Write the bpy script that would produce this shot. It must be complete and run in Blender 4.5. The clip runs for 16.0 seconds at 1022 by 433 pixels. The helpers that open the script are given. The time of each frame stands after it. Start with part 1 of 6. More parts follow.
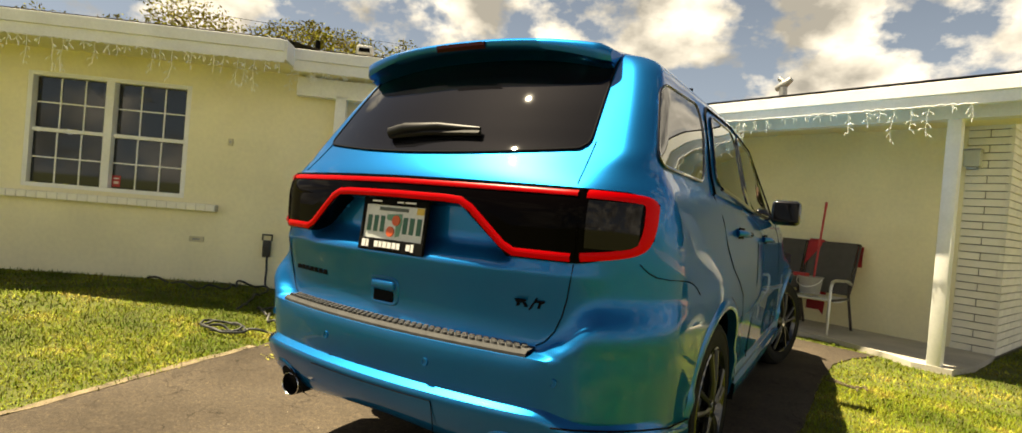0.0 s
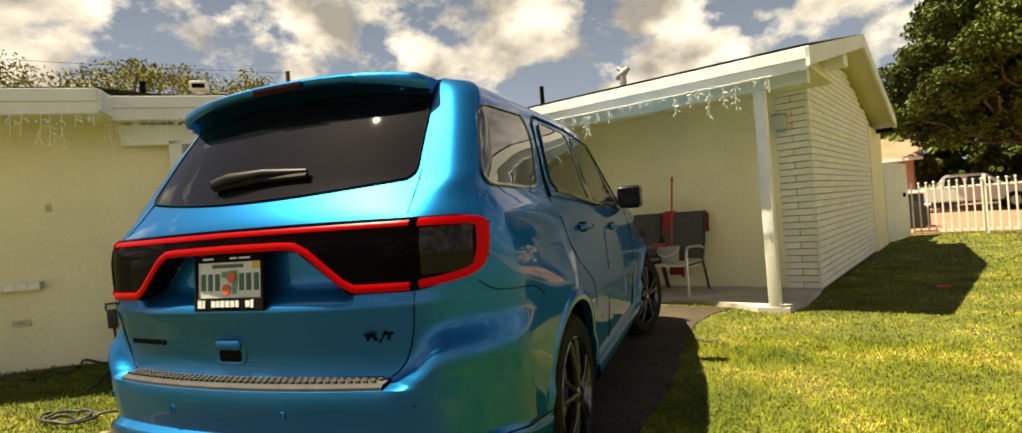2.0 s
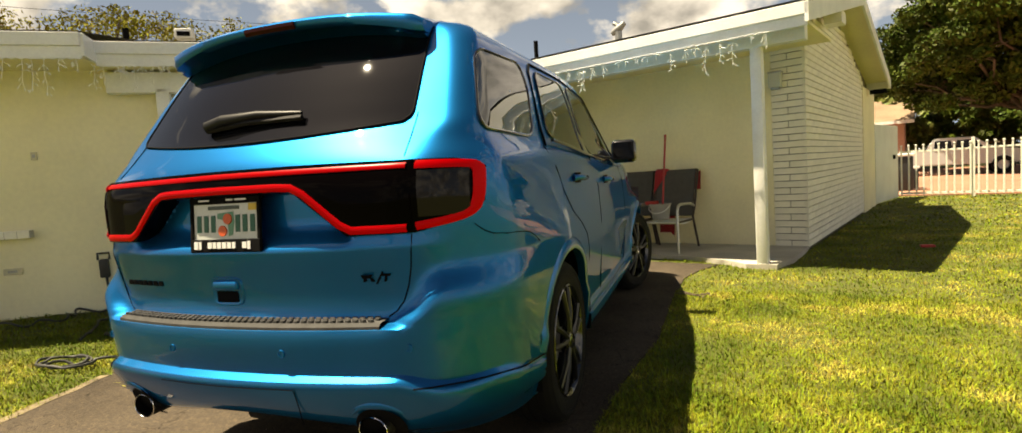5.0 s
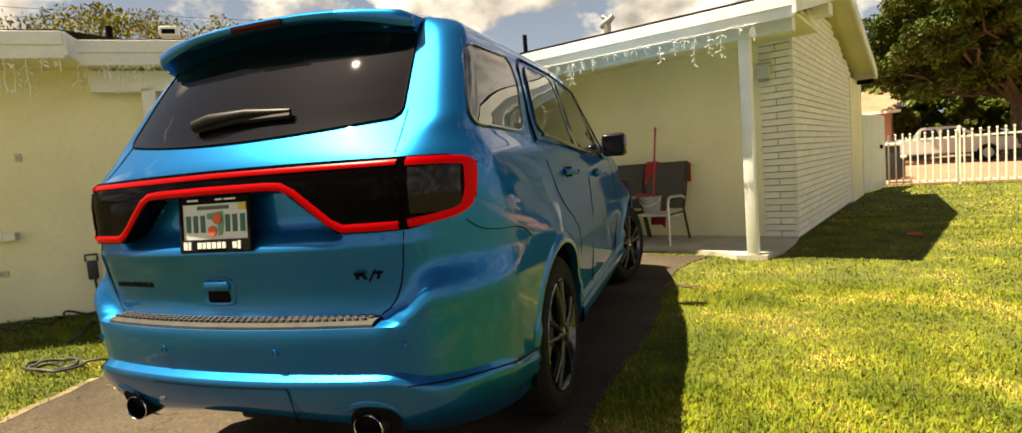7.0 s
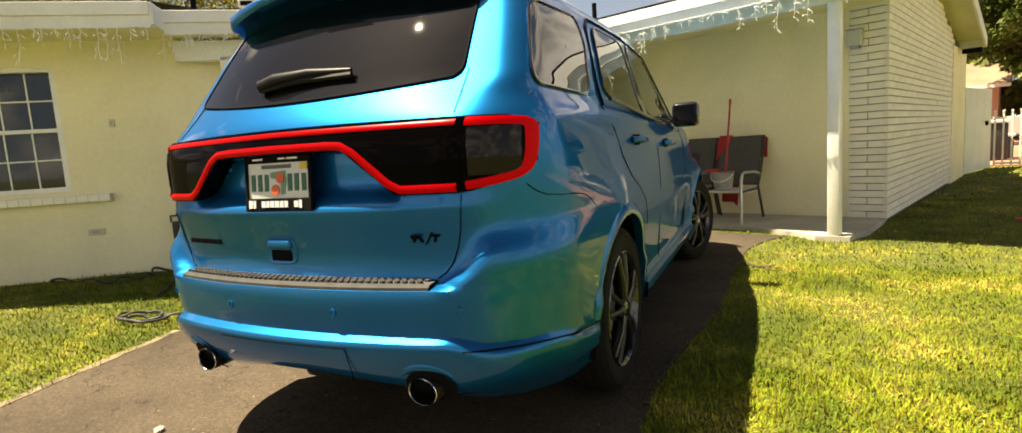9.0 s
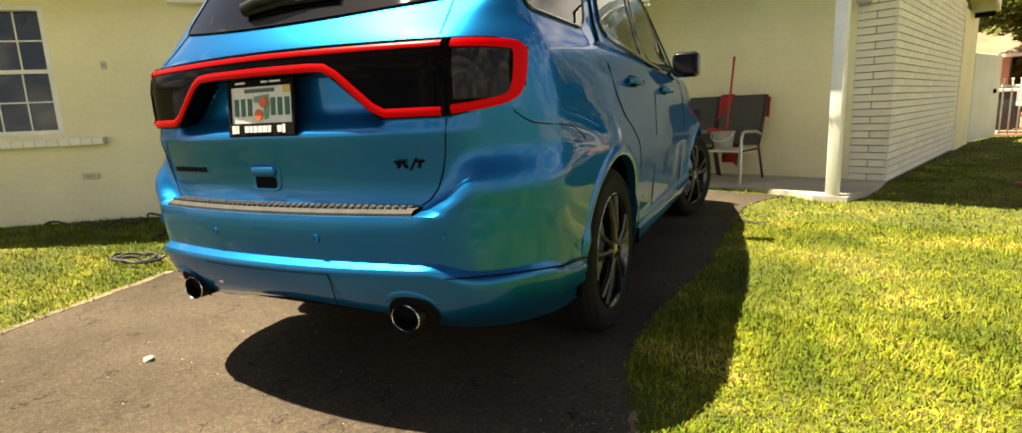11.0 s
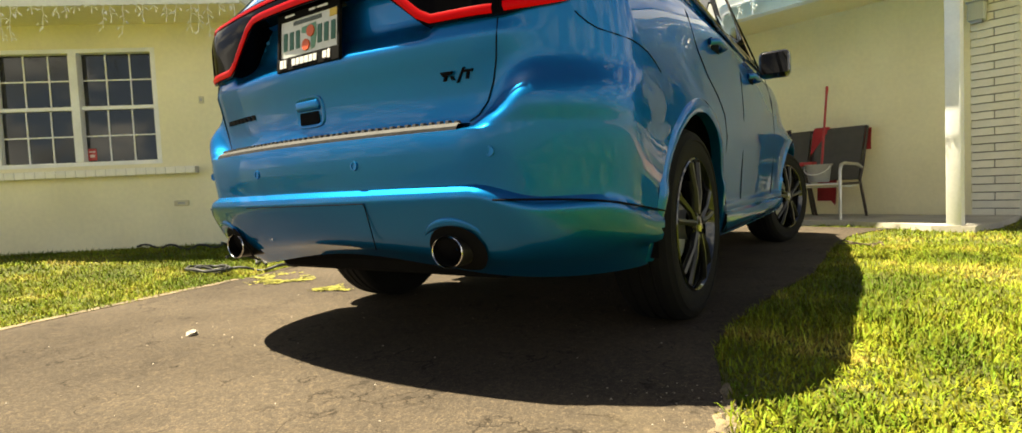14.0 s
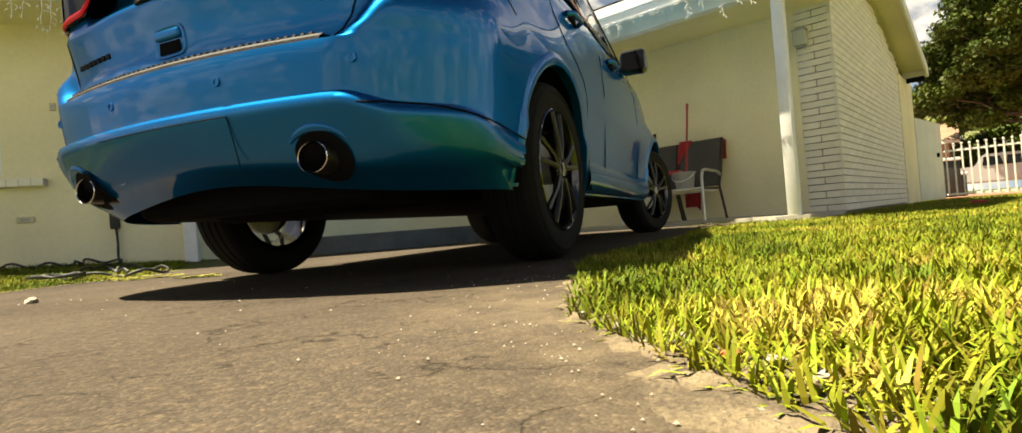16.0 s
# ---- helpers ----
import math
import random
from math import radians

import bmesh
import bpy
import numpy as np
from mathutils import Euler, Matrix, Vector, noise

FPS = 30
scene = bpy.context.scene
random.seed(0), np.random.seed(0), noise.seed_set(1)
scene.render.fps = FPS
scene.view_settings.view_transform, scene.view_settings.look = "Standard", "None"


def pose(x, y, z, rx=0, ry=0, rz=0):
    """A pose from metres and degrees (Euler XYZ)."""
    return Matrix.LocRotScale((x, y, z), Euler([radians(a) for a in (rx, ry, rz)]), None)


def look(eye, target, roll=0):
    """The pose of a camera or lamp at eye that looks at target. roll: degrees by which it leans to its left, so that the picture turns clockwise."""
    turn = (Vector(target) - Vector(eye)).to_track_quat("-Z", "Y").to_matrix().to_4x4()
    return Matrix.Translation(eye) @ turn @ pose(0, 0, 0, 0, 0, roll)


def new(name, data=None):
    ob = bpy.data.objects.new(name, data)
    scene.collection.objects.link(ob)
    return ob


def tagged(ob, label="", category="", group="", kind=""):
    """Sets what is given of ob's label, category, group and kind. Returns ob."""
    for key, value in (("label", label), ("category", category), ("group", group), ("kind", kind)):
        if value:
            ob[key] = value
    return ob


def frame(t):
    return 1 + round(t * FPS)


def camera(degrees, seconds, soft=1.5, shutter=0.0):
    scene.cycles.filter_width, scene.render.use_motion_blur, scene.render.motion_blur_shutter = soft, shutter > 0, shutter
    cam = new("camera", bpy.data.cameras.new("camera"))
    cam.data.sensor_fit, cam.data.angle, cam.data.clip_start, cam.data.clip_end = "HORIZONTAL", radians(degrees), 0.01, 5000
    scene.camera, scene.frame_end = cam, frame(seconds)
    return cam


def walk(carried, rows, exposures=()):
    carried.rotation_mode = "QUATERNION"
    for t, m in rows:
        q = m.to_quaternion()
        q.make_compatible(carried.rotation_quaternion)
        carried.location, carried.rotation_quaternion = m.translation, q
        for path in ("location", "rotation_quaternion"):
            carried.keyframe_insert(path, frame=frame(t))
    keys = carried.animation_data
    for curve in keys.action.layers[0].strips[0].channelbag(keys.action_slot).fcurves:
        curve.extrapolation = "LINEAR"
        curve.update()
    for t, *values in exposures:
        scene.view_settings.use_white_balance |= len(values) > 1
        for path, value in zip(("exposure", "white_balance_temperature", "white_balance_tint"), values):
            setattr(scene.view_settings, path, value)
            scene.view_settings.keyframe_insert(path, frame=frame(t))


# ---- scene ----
cam = camera(84.0, 16.0)
PATH = [
    (0, (1.466, -1.469, 1.18), (0.399, 0.222, 1.161), 4.8),
    (0.5, (1.511, -1.485, 1.153), (0.608, 0.299, 1.113), 1.2),
    (1, (1.545, -1.471, 1.175), (0.677, 0.329, 1.099), 0.9),
    (1.5, (1.601, -1.459, 1.214), (0.789, 0.368, 1.185), -1.0),
    (2, (1.649, -1.459, 1.246), (0.943, 0.412, 1.248), -4.4),
    (2.5, (1.698, -1.487, 1.283), (1.075, 0.412, 1.358), -7.6),
    (3, (1.676, -1.524, 1.265), (1.059, 0.376, 1.351), -7.4),
    (3.5, (1.656, -1.511, 1.231), (0.99, 0.375, 1.27), -5.5),
    (4, (1.649, -1.494, 1.202), (0.981, 0.391, 1.18), -4.3),
    (4.5, (1.634, -1.477, 1.197), (0.946, 0.397, 1.077), -3.6),
    (7, (1.631, -1.476, 1.2), (0.974, 0.406, 1.036), -4.5),
    (7.5, (1.636, -1.482, 1.201), (0.992, 0.404, 1.039), -4.4),
    (8, (1.581, -1.493, 1.158), (0.906, 0.381, 0.973), -2.5),
    (8.5, (1.568, -1.448, 1.154), (0.771, 0.373, 0.936), -3.2),
    (8.7, (1.587, -1.416, 1.161), (0.733, 0.379, 0.939), -3.9),
    (10.8, (1.641, -1.368, 1.057), (0.778, 0.406, 0.73), -3.0),
    (11, (1.641, -1.372, 1.038), (0.776, 0.395, 0.678), -2.5),
    (11.5, (1.636, -1.347, 1.017), (0.754, 0.403, 0.617), -3.4),
    (12, (1.643, -1.307, 0.965), (0.738, 0.436, 0.587), -3.6),
    (12.5, (1.635, -1.26, 0.926), (0.749, 0.505, 0.613), -5.5),
    (13, (1.658, -1.245, 0.78), (0.828, 0.554, 0.507), -6.3),
    (13.5, (1.602, -1.191, 0.627), (0.57, 0.517, 0.495), -4.4),
    (14, (1.573, -1.165, 0.565), (0.468, 0.499, 0.468), -2.7),
    (14.5, (1.58, -1.167, 0.48), (0.508, 0.521, 0.526), -4.0),
    (15, (1.617, -1.189, 0.363), (0.664, 0.569, 0.397), -5.6),
    (15.5, (1.641, -1.202, 0.295), (0.746, 0.586, 0.339), -3.8),
    (16, (1.693, -1.226, 0.159), (0.909, 0.613, 0.192), -4.4),
]
walk(cam, [(t, look(eye, target, roll)) for t, eye, target, roll in PATH], [(0, 1.77, 8400, 7), (1, 1.67, 8450, 8), (3.5, 1.57, 8450, 8), (8.5, 1.92, 8300, 10), (11, 2.05, 7950, 8), (14.5, 2.13, 7750, 6), (15.2, 2.0, 7750, 6), (16, 1.76, 7750, 7)])
# ---- light ----
SUN_FROM = Vector((-.372, -.10, .92)).normalized()
sun = new("sun", bpy.data.lights.new("sun", "SUN"))
sun.data.energy, sun.data.angle, sun.data.color = 5.0, radians(.6), (1.0, .94, .81)
sun.matrix_world = look(SUN_FROM * 50, (0, 0, 0))


def sky_world():
    """A blue summer sky with broken white cumulus, seen and reflected alike."""
    w = bpy.data.worlds.new("sky")
    scene.world = w
    w.use_nodes = True
    nt = w.node_tree
    n = nt.nodes.new
    back = nt.nodes["Background"]
    back.inputs[1].default_value = 0.05
    sky = n("ShaderNodeTexSky")
    sky.sky_type, sky.sun_disc = 'NISHITA', False
    sky.sun_elevation = math.asin(SUN_FROM.z)
    sky.sun_rotation = math.atan2(SUN_FROM.x, SUN_FROM.y)
    sky.air_density, sky.dust_density, sky.ozone_density = .28, .7, .6
    co = n("ShaderNodeTexCoord")
    mp = n("ShaderNodeMapping")
    mp.inputs["Scale"].default_value = (1.0, 1.0, 1.5)
    mp.inputs["Location"].default_value = CLOUD_AT
    n1 = n("ShaderNodeTexNoise")
    n1.inputs["Scale"].default_value, n1.inputs["Detail"].default_value, n1.inputs["Roughness"].default_value = 6.4, 12.0, .56
    n2 = n("ShaderNodeTexNoise")
    n2.inputs["Scale"].default_value, n2.inputs["Detail"].default_value = 9.0, 8.0
    ramp = n("ShaderNodeValToRGB")
    ramp.color_ramp.elements[0].position, ramp.color_ramp.elements[1].position = .445, .535
    tone = n("ShaderNodeValToRGB")
    tone.color_ramp.elements[0].position, tone.color_ramp.elements[1].position = .36, .62
    tone.color_ramp.elements[0].color, tone.color_ramp.elements[1].color = (2.7, 2.7, 2.7, 1), (8.4, 8.2, 7.9, 1)
    mix = n("ShaderNodeMix")
    mix.data_type = 'RGBA'
    ln = nt.links.new
    ln(co.outputs["Generated"], mp.inputs["Vector"])
    ln(mp.outputs[0], n1.inputs["Vector"])
    ln(mp.outputs[0], n2.inputs["Vector"])
    # cumulus stands close towards the horizon and opens overhead
    sep, open_up = n("ShaderNodeSeparateXYZ"), n("ShaderNodeMapRange")
    open_up.interpolation_type = 'SMOOTHSTEP'
    for i, v in enumerate((.36, .75, 0.0, .22)):
        open_up.inputs[1 + i].default_value = v
    less = n("ShaderNodeMath")
    less.operation = 'SUBTRACT'
    ln(co.outputs["Generated"], sep.inputs[0])
    ln(sep.outputs["Z"], open_up.inputs[0])
    ln(n1.outputs[0], less.inputs[0])
    ln(open_up.outputs[0], less.inputs[1])
    ln(less.outputs[0], ramp.inputs[0])
    ln(n2.outputs[0], tone.inputs[0])
    # thin white haze low over the roofs
    haze, veil = n("ShaderNodeMapRange"), n("ShaderNodeMix")
    veil.data_type = 'RGBA'
    veil.inputs[7].default_value = (2.9, 3.7, 4.9, 1)
    for i, v in enumerate((0.0, .6, .80, 0.0)):
        haze.inputs[1 + i].default_value = v
    ln(sep.outputs["Z"], haze.inputs[0])
    ln(haze.outputs[0], veil.inputs["Factor"])
    ln(sky.outputs[0], veil.inputs[6])
    ln(ramp.outputs[0], mix.inputs["Factor"])
    ln(veil.outputs[2], mix.inputs[6])
    ln(tone.outputs[0], mix.inputs[7])
    ln(mix.outputs[2], back.inputs[0])


CLOUD_AT = (0.3, 0.1, 0.0)
sky_world()


# ---- materials ----
def mat(name, color, rough=.6, metal=0.0, var=.15, scale=6.0, fine=60.0, bump=0.0, bump_scale=80.0, dark=None, coat=0.0, emit=None, spec=.5, coords="Object"):
    """A surface with two scales of colour change and fine relief. dark: a second colour that shows in stains."""
    m = bpy.data.materials.new(name)
    m.use_nodes = True
    nt = m.node_tree
    n, ln = nt.nodes.new, nt.links.new
    b = nt.nodes["Principled BSDF"]
    b.inputs["Roughness"].default_value, b.inputs["Metallic"].default_value = rough, metal
    b.inputs["Specular IOR Level"].default_value = spec
    b.inputs["Coat Weight"].default_value, b.inputs["Coat Roughness"].default_value = coat, .03
    co = n("ShaderNodeTexCoord")
    big, small = n("ShaderNodeTexNoise"), n("ShaderNodeTexNoise")
    big.inputs["Scale"].default_value, big.inputs["Detail"].default_value = scale, 5
    small.inputs["Scale"].default_value, small.inputs["Detail"].default_value = fine, 4
    for t in (big, small):
        ln(co.outputs[coords], t.inputs["Vector"])
    add = n("ShaderNodeMath")
    add.operation = 'MULTIPLY_ADD'
    add.inputs[1].default_value = .45
    ln(small.outputs[0], add.inputs[0])
    ln(big.outputs[0], add.inputs[2])
    ramp = n("ShaderNodeValToRGB")
    lo = dark if dark else tuple(c * (1 - var) for c in color)
    hi = color if dark else tuple(min(1, c * (1 + var)) for c in color)
    ramp.color_ramp.elements[0].position, ramp.color_ramp.elements[1].position = .5, .92
    ramp.color_ramp.elements[0].color, ramp.color_ramp.elements[1].color = (*lo, 1), (*hi, 1)
    ln(add.outputs[0], ramp.inputs[0])
    ln(ramp.outputs[0], b.inputs["Base Color"])
    if bump:
        bn, bp = n("ShaderNodeTexNoise"), n("ShaderNodeBump")
        bn.inputs["Scale"].default_value, bn.inputs["Detail"].default_value = bump_scale, 5
        bp.inputs["Strength"].default_value, bp.inputs["Distance"].default_value = bump, .01
        ln(co.outputs[coords], bn.inputs["Vector"])
        ln(bn.outputs[0], bp.inputs["Height"])
        ln(bp.outputs[0], b.inputs["Normal"])
    if emit:
        b.inputs["Emission Color"].default_value, b.inputs["Emission Strength"].default_value = (*emit[0], 1), emit[1]
    return m


def flat(name, color, rough=.5, metal=0.0, coat=0.0, emit=None, trans=0.0, spec=.5):
    m = bpy.data.materials.new(name)
    m.use_nodes = True
    b = m.node_tree.nodes["Principled BSDF"]
    b.inputs["Base Color"].default_value = (*color, 1)
    b.inputs["Roughness"].default_value, b.inputs["Metallic"].default_value = rough, metal
    b.inputs["Coat Weight"].default_value, b.inputs["Coat Roughness"].default_value = coat, .02
    b.inputs["Transmission Weight"].default_value, b.inputs["Specular IOR Level"].default_value = trans, spec
    if emit:
        b.inputs["Emission Color"].default_value, b.inputs["Emission Strength"].default_value = (*emit[0], 1), emit[1]
    return m


def vary(m, amount=.2):
    """Each piece of a shared mesh takes its own shade of the material."""
    nt = m.node_tree
    b = nt.nodes["Principled BSDF"]
    src = b.inputs["Base Color"].links[0].from_socket
    info, mx = nt.nodes.new("ShaderNodeObjectInfo"), nt.nodes.new("ShaderNodeHueSaturation")
    mr = nt.nodes.new("ShaderNodeMapRange")
    mr.inputs["To Min"].default_value, mr.inputs["To Max"].default_value = 1 - amount, 1 + amount
    nt.links.new(info.outputs["Random"], mr.inputs["Value"])
    nt.links.new(mr.outputs[0], mx.inputs["Value"])
    nt.links.new(src, mx.inputs["Color"])
    nt.links.new(mx.outputs[0], b.inputs["Base Color"])
    return m


def island(m, amount=.3, hue=.03):
    """Each loose piece of a joined mesh takes its own shade."""
    nt = m.node_tree
    b = nt.nodes["Principled BSDF"]
    src = b.inputs["Base Color"].links[0].from_socket
    geo, mx = nt.nodes.new("ShaderNodeNewGeometry"), nt.nodes.new("ShaderNodeHueSaturation")
    mr, mh = nt.nodes.new("ShaderNodeMapRange"), nt.nodes.new("ShaderNodeMapRange")
    mr.inputs["To Min"].default_value, mr.inputs["To Max"].default_value = 1 - amount, 1 + amount
    mh.inputs["To Min"].default_value, mh.inputs["To Max"].default_value = .5 - hue, .5 + hue
    for k in (mr, mh):
        nt.links.new(geo.outputs["Random Per Island"], k.inputs["Value"])
    nt.links.new(mr.outputs[0], mx.inputs["Value"])
    nt.links.new(mh.outputs[0], mx.inputs["Hue"])
    nt.links.new(src, mx.inputs["Color"])
    nt.links.new(mx.outputs[0], b.inputs["Base Color"])
    return m


PAINT = mat("metallic_blue_paint", (.0, .140, .37), .40, .86, .05, 2.0, 900, 0.0, coat=.95, spec=.0)
shader = PAINT.node_tree.nodes["Principled BSDF"]
shader.inputs["Coat IOR"].default_value, shader.inputs["Coat Roughness"].default_value = 1.34, .012
shader.inputs["Specular Tint"].default_value = (.08, .50, 1.0, 1)
GLASS_DARK = flat("tinted_glass", (.004, .004, .005), .015, 0, coat=0, spec=.22)
GLASS_SIDE = flat("tinted_side_glass", (.010, .010, .010), .01, 0, coat=.3, spec=.5)
LENS_DARK = flat("smoked_lens", (.0015, .001, .001), .05, 0, coat=0, spec=.03)
LENS_GREY = flat("clear_smoked_lens", (.008, .006, .006), .06, 0, coat=0, spec=.22)
RED_LED = flat("red_light_bar", (.26, .0, .002), .3, 0, coat=0, emit=((1.0, .0, .004), .05), spec=.08)
RED_LENS = flat("red_lens", (.03, .001, .0015), .2, 0, coat=0, spec=.15)
BLACK_PLASTIC = mat("black_plastic", (.022, .022, .022), .55, 0, .3, 20, 200, .15, 400)
GREY_PLASTIC = mat("grey_step_plastic", (.040, .040, .039), .7, 0, .25, 20, 200, .2, 300, spec=.2)
GLOSS_BLACK = flat("gloss_black_paint", (.008, .008, .008), .12, 0, coat=1.0)
RUBBER = mat("tyre_rubber", (.007, .0068, .0065), .85, 0, .25, 8, 90, .25, 200, spec=.2)
CHROME = flat("chrome", (.75, .75, .74), .12, 1.0)
STEEL = mat("dull_steel", (.35, .35, .34), .45, .9, .2, 10, 100)
UNDER = mat("underbody_black", (.005, .005, .005), .95, 0, .3, 5, 50, spec=.1)
SEAM = flat("shut_line", (.003, .0035, .005), .8, spec=.06)
STUCCO = mat("cream_painted_stucco", (.86, .79, .525), .85, 0, .075, 1.3, 22, .5, 120, coords="Object")
TRIM = mat("white_painted_wood", (.82, .81, .77), .55, 0, .08, 3, 40, .12, 60)
WHITE_BRICK = vary(mat("white_painted_brick", (.85, .81, .69), .8, 0, .08, 5, 60, .5, 90), .05)
MORTAR = mat("painted_mortar", (.16, .145, .11), .95, 0, .25, 8, 60, .4, 120)
SHINGLE = mat("grey_brown_shingle", (.085, .075, .062), .95, 0, .35, 4, 60, .6, 120)
ASPHALT = mat("worn_asphalt", (.088, .071, .053), .95, 0, .3, 1.1, 60, .0, 260, dark=(.046, .037, .028), spec=.12)
CONCRETE = mat("pale_concrete", (.42, .39, .33), .9, 0, .18, 2.0, 60, .35, 90)
SOIL = mat("lawn_soil", (.085, .092, .013), 1.0, 0, .4, 3.0, 40, .6, 60, dark=(.045, .055, .009))
SAND = mat("sandy_dirt", (.25, .195, .115), 1.0, 0, .3, 9, 150, .9, 120, dark=(.07, .053, .033))
BLADE = island(mat("grass_blades", (.235, .27, .018), .6, 0, .35, 1.6, 11, 0, spec=.10, dark=(.080, .108, .008)), .50, .04)
for node in BLADE.node_tree.nodes:
    if node.type == 'VALTORGB':
        node.color_ramp.elements[0].position, node.color_ramp.elements[1].position = .60, .86
        node.color_ramp.elements.new(.80).color = (.207, .220, .017, 1)
        node.color_ramp.elements[-1].color = (.320, .272, .050, 1)
LEAF = island(mat("tree_leaves", (.082, .110, .012), .6, 0, .4, .5, 6, 0, spec=.15, dark=(.026, .042, .006)), .4, .03)
LEAF_DRY = island(mat("yellow_green_leaves", (.25, .215, .028), .8, 0, .4, 1.5, 10, 0, spec=.05, dark=(.11, .105, .014)), .35, .03)
LEAF_MID = island(mat("light_green_leaves", (.17, .20, .025), .65, 0, .4, 1.5, 10, 0, dark=(.07, .09, .012)), .35, .03)
BARK = mat("bark", (.10, .075, .05), .95, 0, .35, 6, 60, .7, 60)
PANE = flat("window_pane", (.018, .02, .02), .03, 0, spec=.6)


# ---- mesh helpers ----
def place(name, bm, material, parent=None, label="", smooth=None):
    me = bpy.data.meshes.new(name)
    bm.normal_update()
    bm.to_mesh(me)
    bm.free()
    for mm in (material if isinstance(material, (list, tuple)) else [material]):
        me.materials.append(mm)
    if smooth is not None:
        me.polygons.foreach_set("use_smooth", [True] * len(me.polygons))
        me.set_sharp_from_angle(angle=radians(smooth))
    ob = new(name, me)
    if parent is not None:
        ob.parent = parent
    if label:
        ob["label"] = label
    return ob


def part(name, bm, material, parent, label="", smooth=None):
    return place(name, bm, material, parent, label, smooth)


def empty(name, m=None, **tags):
    ob = new(name)
    if m is not None:
        ob.matrix_world = m
    return tagged(ob, **tags)


def box_bm(size, at=(0, 0, 0), bevel=0.0, bm=None, m=None, segs=2):
    own = bmesh.new()
    bmesh.ops.create_cube(own, size=1)
    bmesh.ops.scale(own, vec=size, verts=own.verts)
    if bevel:
        bmesh.ops.bevel(own, geom=own.edges[:], offset=bevel, segments=segs, profile=.5, affect='EDGES')
    bmesh.ops.translate(own, vec=at, verts=own.verts)
    if m is not None:
        bmesh.ops.transform(own, matrix=m, verts=own.verts)
    if bm is None:
        return own
    join(bm, own)
    return bm


def join(bm, other):
    me = bpy.data.meshes.new("tmp")
    other.to_mesh(me)
    other.free()
    bm.from_mesh(me)
    bpy.data.meshes.remove(me)


def tube_bm(points, r, sides=8, closed=False, bm=None, taper=None, caps=True):
    """A round bar along points; taper gives the radius at each point."""
    bm = bm or bmesh.new()
    pts = [Vector(p) for p in points]
    rings = []
    n = len(pts)
    up0 = None
    for i, p in enumerate(pts):
        a = pts[(i - 1) % n] if closed or i else pts[0]
        b = pts[(i + 1) % n] if closed or i < n - 1 else pts[-1]
        d = (b - a)
        d = d.normalized() if d.length > 1e-9 else Vector((0, 0, 1))
        if up0 is None or abs(up0.dot(d)) > .98:
            up0 = Vector((0, 0, 1)) if abs(d.z) < .9 else Vector((1, 0, 0))
        s = d.cross(up0).normalized()
        u = s.cross(d).normalized()
        up0 = u
        rr = taper[i] if taper else r
        rings.append([bm.verts.new(p + rr * (math.cos(t) * s + math.sin(t) * u)) for t in (2 * math.pi * k / sides for k in range(sides))])
    for i in range(n if closed else n - 1):
        a, b = rings[i], rings[(i + 1) % n]
        for k in range(sides):
            bm.faces.new((a[k], a[(k + 1) % sides], b[(k + 1) % sides], b[k]))
    if caps and not closed:
        bm.faces.new(rings[0][::-1])
        bm.faces.new(rings[-1])
    return bm


def lathe_bm(profile, sides=32, axis='X', bm=None):
    """A turned body: profile of (radius, along) round the axis."""
    bm = bm or bmesh.new()
    rings = []
    for r, h in profile:
        ring = []
        for k in range(sides):
            t = 2 * math.pi * k / sides
            c, s = r * math.cos(t), r * math.sin(t)
            ring.append(bm.verts.new({'X': (h, c, s), 'Y': (c, h, s), 'Z': (c, s, h)}[axis]))
        rings.append(ring)
    for a, b in zip(rings, rings[1:]):
        for k in range(sides):
            bm.faces.new((a[k], a[(k + 1) % sides], b[(k + 1) % sides], b[k]))
    return bm


def grid_bm(rows, bm=None, closed=False):
    """A sheet through rows of points."""
    bm = bm or bmesh.new()
    vs = [[bm.verts.new(p) for p in row] for row in rows]
    for a, b in zip(vs, vs[1:]):
        m = len(a)
        for k in range(m if closed else m - 1):
            bm.faces.new((a[k], a[(k + 1) % m], b[(k + 1) % m], b[k]))
    return bm


def thick(bm, d):
    """Gives a sheet a thickness d against its normals."""
    bmesh.ops.recalc_face_normals(bm, faces=bm.faces)
    bmesh.ops.solidify(bm, geom=bm.faces[:] + bm.edges[:] + bm.verts[:], thickness=d)
    return bm


# ---- plan of the place ----
WING = math.radians(18.5)
WU, WV = Vector((math.cos(WING), -math.sin(WING), 0)), Vector((math.sin(WING), math.cos(WING), 0))
WB = Vector((2.73, 6.66, 0))
WING_M = Matrix.Translation(WB) @ Matrix.Rotation(-WING, 4, 'Z')
LEFT_A = math.radians(51)
LU, LN = Vector((math.sin(LEFT_A), math.cos(LEFT_A), 0)), Vector((math.cos(LEFT_A), -math.sin(LEFT_A), 0))
LEFT_M = Matrix.Translation(LN * -4.6) @ Matrix.Rotation(math.pi / 2 - LEFT_A, 4, 'Z')


def wing(u, v, z=0.0):
    return WB + WU * u + WV * v + Vector((0, 0, z))


def lefty(s, n, z=0.0):
    """Along the left wall, out from it, up."""
    return LU * s + LN * (n - 4.6) + Vector((0, 0, z))


